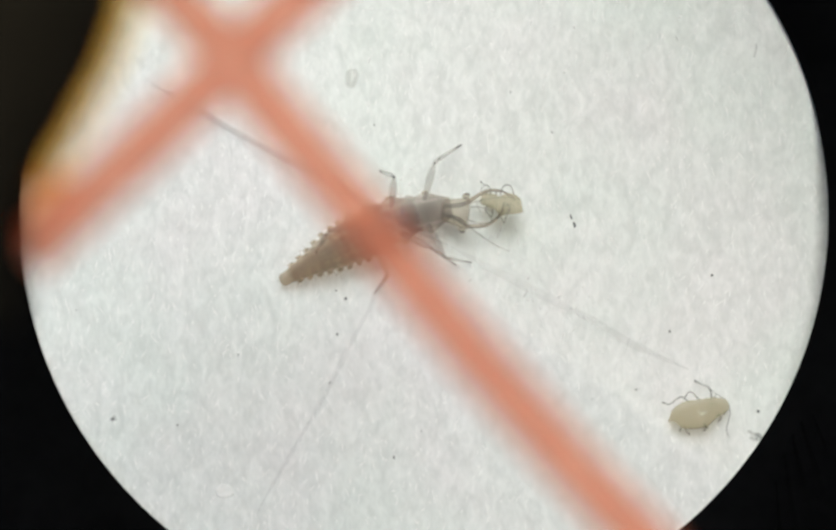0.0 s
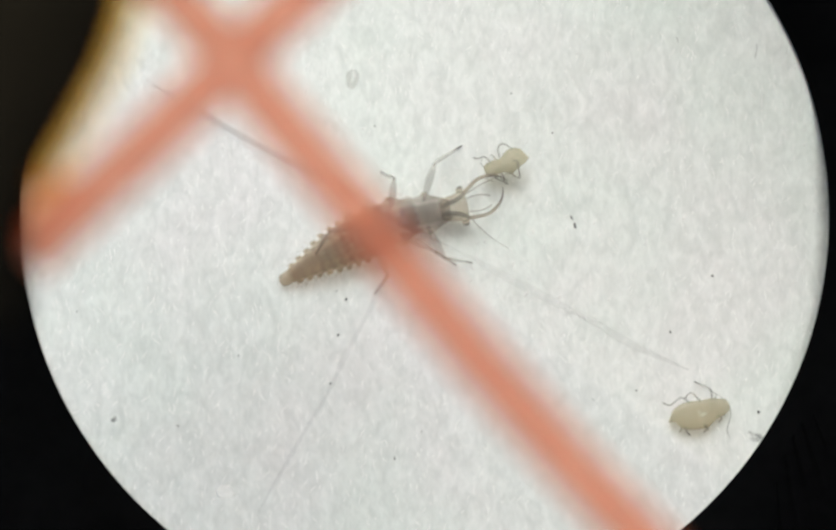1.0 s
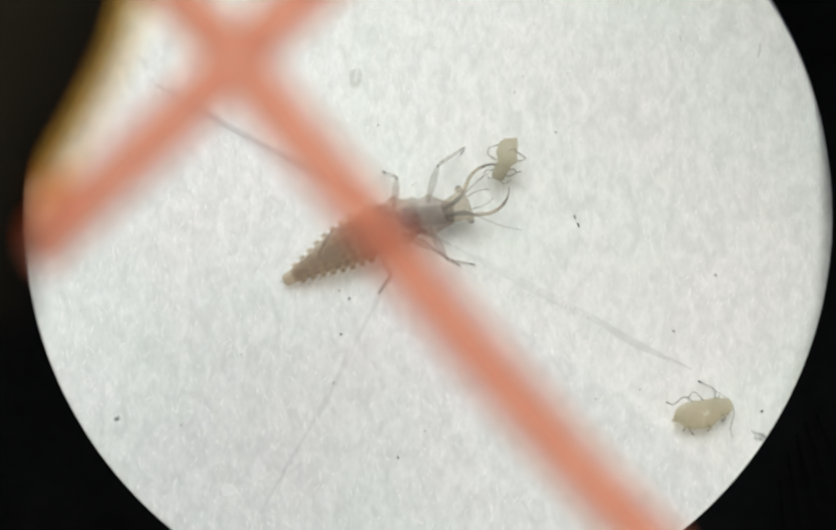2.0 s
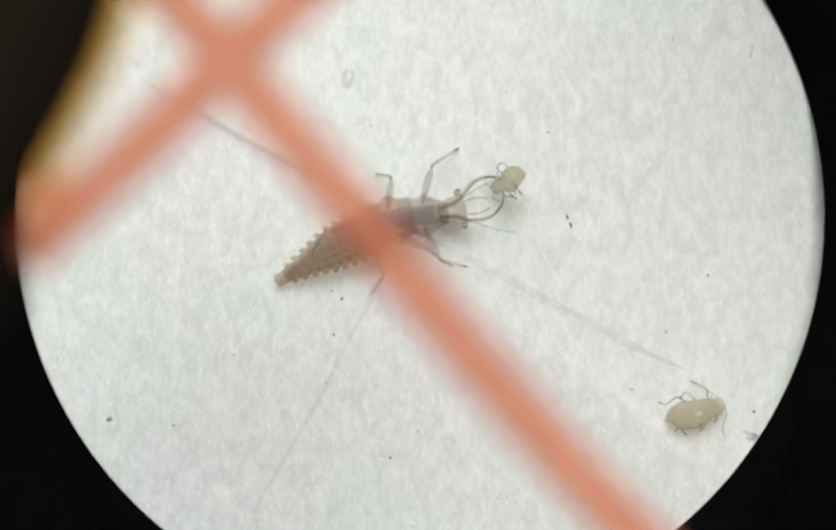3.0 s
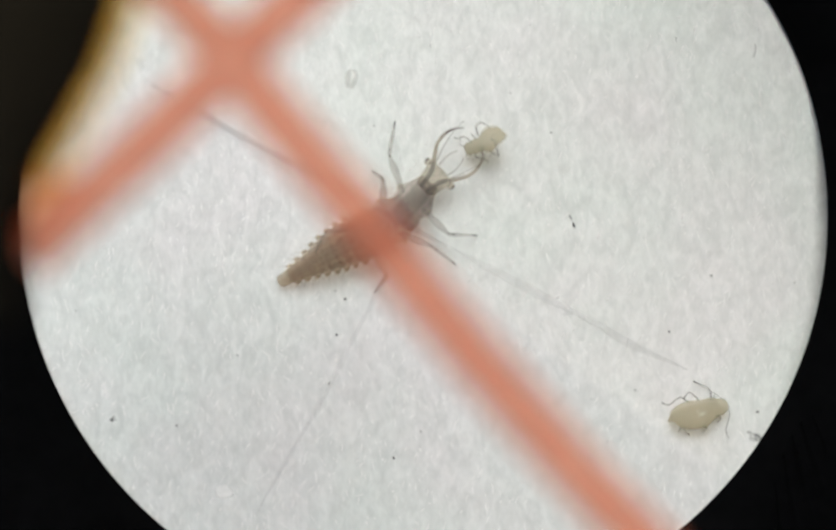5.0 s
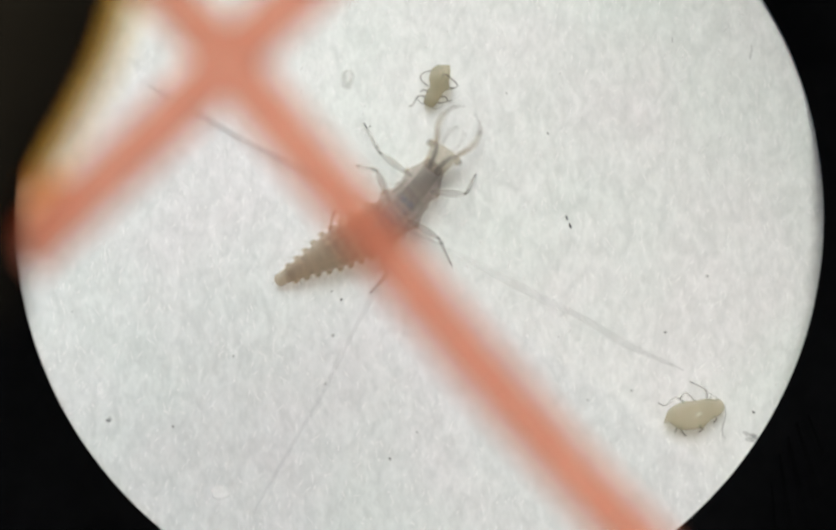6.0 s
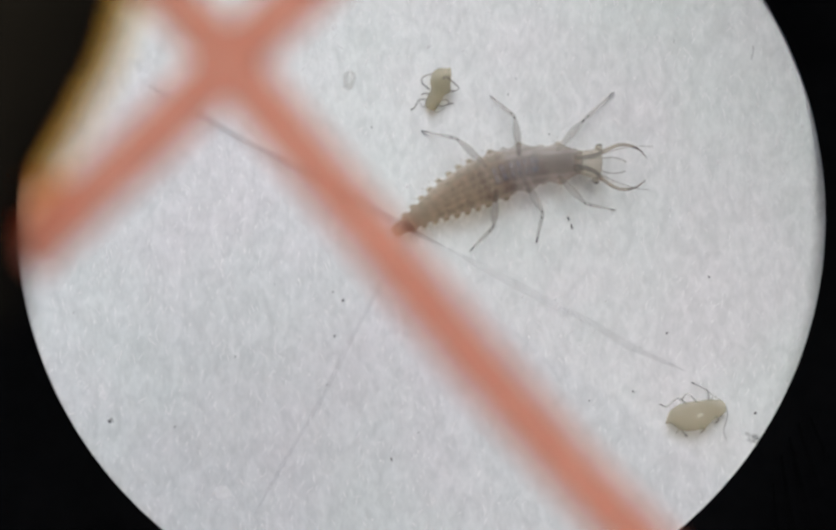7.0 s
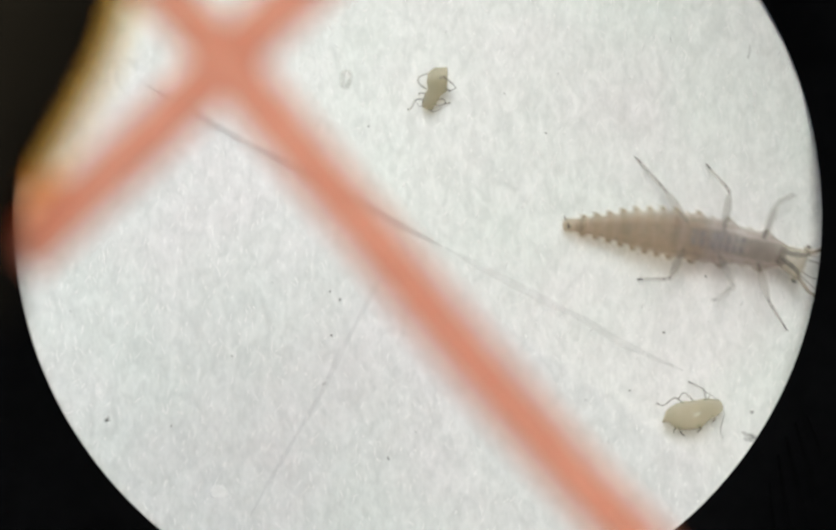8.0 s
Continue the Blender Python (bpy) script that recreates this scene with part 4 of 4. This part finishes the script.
    feet["front", -1] = [
        (0, 1.649, 0.065), (0.3, 1.649, 0.041), (0.5, 1.649, 0.008), (1, 1.649, 0.09), (1.7, 1.657, 0.033),
        (2.8, 1.649, -0.049), (3.2, 1.665, -0.041), (3.5, 1.755, 0.098), (3.7, 1.747, 0.131), (4.2, 1.747, 0.131),
        (4.4, 1.709, 0.131), (4.5, 1.641, 0.229), (4.7, 1.649, 0.327), (5.25, 1.959, 1.6), (5.8, 1.91, 2.833),
        (6, 1.91, 2.841), (6.1, 2.343, 1.78), (6.2, 2.906, 1.339), (6.3, 3.037, 1.176), (6.4, 3.743, 2.061),
        (6.6, 3.747, 2.033), (6.7, 4.261, 2.037), (6.8, 4.988, 2.171), (6.9, 5.4, 1.963), (7, 6.122, 1.739),
        (7.2, 6.155, 1.714), (7.3, 6.133, 1.793), (7.4, 5.524, 1.301), (7.5, 6.645, 0.482), (7.6, 7.543, 0.531),
        (7.7, 7.706, 0.441), (7.8, 10.065, -0.408), (8, 11.494, -1.975),
    ]
    feet["middle", -1] = [
        (0, 1.176, -0.016), (0.3, 1.176, -0.041), (0.5, 1.176, -0.008), (1, 1.176, -0.008), (1.7, 1.184, -0.033),
        (2.8, 1.176, -0.049), (3.2, 1.192, -0.024), (3.5, 1.216, -0.016), (3.7, 1.176, -0.016), (4.2, 1.192, 0),
        (4.7, 1.192, 0.016), (5.8, 1.176, 0.008), (6.1, 1.167, -0.016), (6.4, 1.18, -0.012), (6.5, 2.686, 0.482),
        (6.6, 2.963, 0.482), (6.7, 3.657, 1.302), (6.9, 3.653, 1.294), (7, 3.706, 0.727), (7.1, 3.747, 0.755),
        (7.2, 3.494, 0.865), (7.3, 4.207, 0.944), (7.6, 4.18, 0.89), (7.7, 6.253, 0.033), (7.8, 6.212, 0.163),
        (8, 9.257, -1.094),
    ]
    feet["hind", -1] = [
        (0, -1.339, -0.882), (0.3, -1.339, -0.89), (0.5, -1.355, -0.873), (1, -1.339, -0.857), (1.7, -1.331, -0.882),
        (2.8, -1.339, -0.898), (3.2, -1.322, -0.89), (3.5, -1.314, -0.882), (3.7, -1.339, -0.865),
        (4.2, -1.322, -0.865), (4.7, -1.322, -0.849), (5.8, -1.355, -0.841), (6.2, -1.339, -0.833),
        (6.3, -1.159, -0.751), (6.4, 0.51, 0.184), (6.8, 0.531, 0.18), (6.9, 1.645, 0.478), (7.3, 1.693, 0.438),
        (7.4, 1.622, 0.37), (7.5, 2.106, 0.563), (7.6, 2.694, 0.678), (7.7, 2.808, 0.898), (7.8, 5.592, 0.604),
        (8, 6.89, -0.408),
    ]
    jaw_roll = [(0, 0), (3.5, 0), (3.7, 35), (3.8, 62), (4.2, 62), (4.3, 20), (4.4, 0), (8, 0)]
    prey_rows = [
        (0, 2.575, 1.815, 161.1, 0.467, 19.5), (0.3, 2.56, 1.919, 154.1, 0.503, 24),
        (0.4, 2.349, 3.175, 182.7, 0.381, 9.4), (0.5, 2.381, 3.24, 191.2, 0.3, 0),
        (1, 2.673, 3.086, 196.7, 0.399, 11.4), (1.5, 2.665, 3.053, 197.6, 0.416, 13.4),
        (1.7, 2.567, 3.143, 244.1, 0.3, 0), (2.25, 2.543, 3.288, 246, 0.489, 22.3),
        (2.8, 2.138, 3.685, 266.6, 0.608, 38), (2.9, 2.43, 3.572, 271.5, 0.513, 25.2),
        (3, 2.981, 2.575, 204.9, 0.63, 41.3), (3.2, 2.641, 2.916, 208.9, 0.73, 59.4),
        (3.4, 2.765, 3.059, 225, 0.688, 50.9), (3.6, 2.88, 2.357, 198.8, 0.719, 56.9),
        (3.7, 2.771, 2.187, 265.6, 0.498, 23.3), (3.8, 2.758, 2.029, 238.5, 0.433, 15.4),
    ] + [
        (3.9, 2.648, 1.969, 237.1, 0.3, 0), (4, 2.6, 1.912, 235.8, 0.3, 0), (4.1, 2.576, 1.835, 164.9, 0.688, 50.8),
        (4.2, 2.511, 1.806, 103.1, 0.578, 33.7), (4.3, 2.37, 2.438, 109.8, 0.476, 20.7),
        (4.4, 2.279, 3.006, 115.6, 0.408, 12.4), (4.5, 2.244, 3.11, 116.6, 0.3, 0),
        (4.6, 2.127, 2.875, 107.1, 0.495, 22.9), (4.7, 2.26, 2.729, 124.3, 0.523, 26.4),
        (5.25, 1.863, 4.795, 239.7, 0.224, 12), (5.8, 0.81, 5.63, 247.5, 0.12, 0), (5.9, 0.747, 5.499, 242.9, 0, 0),
        (6, 0.73, 5.471, 242.3, 0, 0), (6.1, 0.722, 5.454, 242.3, 0, 0), (6.2, 1.22, 5.33, 294, 0.05, 0), (6.3, 0.78, 5.41, 249, 0, 0), (6.4, 0.735, 5.43, 243, 0, 0),
        (6.5, 0.723, 5.414, 242.9, 0, 0), (8, 0.714, 5.39, 244, 0, 0),
    ]
    feeler_rows = [(0, 0, -12), (0.3, 0, -14), (0.5, 0, -42), (1.5, 0, -34), (3, 0, -15), (3.5, 0, 0), (8, 0, 0)]
    times = [k / 10 for k in range(81)]
    keys = {}
    root_rows = []
    for t in times:
        hx, hy, yaw = glide(head_rows, t)
        ahead = Vector((math.cos(radians(yaw)), math.sin(radians(yaw)), 0))
        eyes = Vector((hx, hy, 0))
        neck = eyes - ahead * 0.60
        p0, p1, p2 = [Vector((*glide(rows, t), 0)) for rows in (tail, rear, waist)]
        line = curve_through([p0, p1, p2, neck - ahead * 0.12, neck + ahead * 0.2], 24)
        line = line[:-22]
        lengths = [0.0]
        for a, b in zip(line, line[1:]):
            lengths.append(lengths[-1] + (b - a).length)

        def spot(s):
            d = s * lengths[-1]
            i = max(k for k in range(len(line) - 1) if lengths[k] <= d + 1e-9)
            f = (d - lengths[i]) / max(lengths[i + 1] - lengths[i], 1e-6)
            p = line[i].lerp(line[i + 1], f)
            a, b = line[max(i - 5, 0)], line[min(i + 6, len(line) - 1)]
            return p, (b - a).normalized()

        p, d = spot(0.65)
        base = mm(p.x, p.y, 0, 0, 0, math.degrees(math.atan2(d.y, d.x)))
        root_rows.append((t, base))
        back = base.inverted()

        def put(ob, m):
            keys.setdefault(ob, []).append((t, back @ m))

        for seg, s in LARVA["segments"]:
            p, d = spot(s)
            rise = (height_at(min(s + 0.03, 1)) - height_at(max(s - 0.03, 0))) / (0.06 * lengths[-1])
            put(seg, mm(p.x, p.y, height_at(s), 0, -math.degrees(math.atan(rise)) * 0.8, math.degrees(math.atan2(d.y, d.x))))
        put(LARVA["head"], mm(hx, hy, 0.66, 0, 0, yaw))
        swing = glide(jaw_rows, t)
        for (jaw, side), a in zip(LARVA["jaws"], swing):
            hinge = eyes + ahead * 0.13 + Vector((-ahead.y, ahead.x, 0)) * side * 0.37
            put(jaw, mm(hinge.x, hinge.y, 0.64, side * glide(jaw_roll, t)[0], 0, yaw + side * a))
        for (feeler, side), a in zip(LARVA["antennae"], glide(feeler_rows, t)):
            keys.setdefault(feeler, []).append((t, mm(0.12, side * 0.31, 0.06, 0, 0, a)))
        for (row, side), (femur, tibia) in LARVA["legs"].items():
            p, d = spot(HIPS[row])
            out = Vector((-d.y, d.x, 0)) * side
            hip = p + out * 0.38 + Vector((0, 0, 0.46))
            foot = Vector((*glide(feet[row, side], t), 0.03))
            gap = foot - hip
            reach = min(gap.length, (FEMUR + TIBIA) * 0.995)
            foot = hip + gap.normalized() * reach
            x = (FEMUR ** 2 - TIBIA ** 2 + reach ** 2) / (2 * reach)
            h = math.sqrt(max(FEMUR ** 2 - x * x, 0.0004))
            g = gap.normalized()
            lean = out * 0.3 + Vector((0, 0, 0.9)) + d * {"front": -0.35, "middle": 0.35, "hind": 0.3}[row]
            lean = (lean - g * lean.dot(g)).normalized()
            knee = hip + g * x + lean * h
            put(femur, bone(hip, knee, lean))
            put(tibia, bone(knee, foot, lean))
    walk(LARVA["larva"], root_rows)
    for ob, rows in keys.items():
        walk(ob, rows)
    walk(PREY_APHID, [(t, mm(*(glide(prey_rows, t)[k] for k in (0, 1, 3)), 0, glide(prey_rows, t)[4], glide(prey_rows, t)[2])) for t in times])


motions()
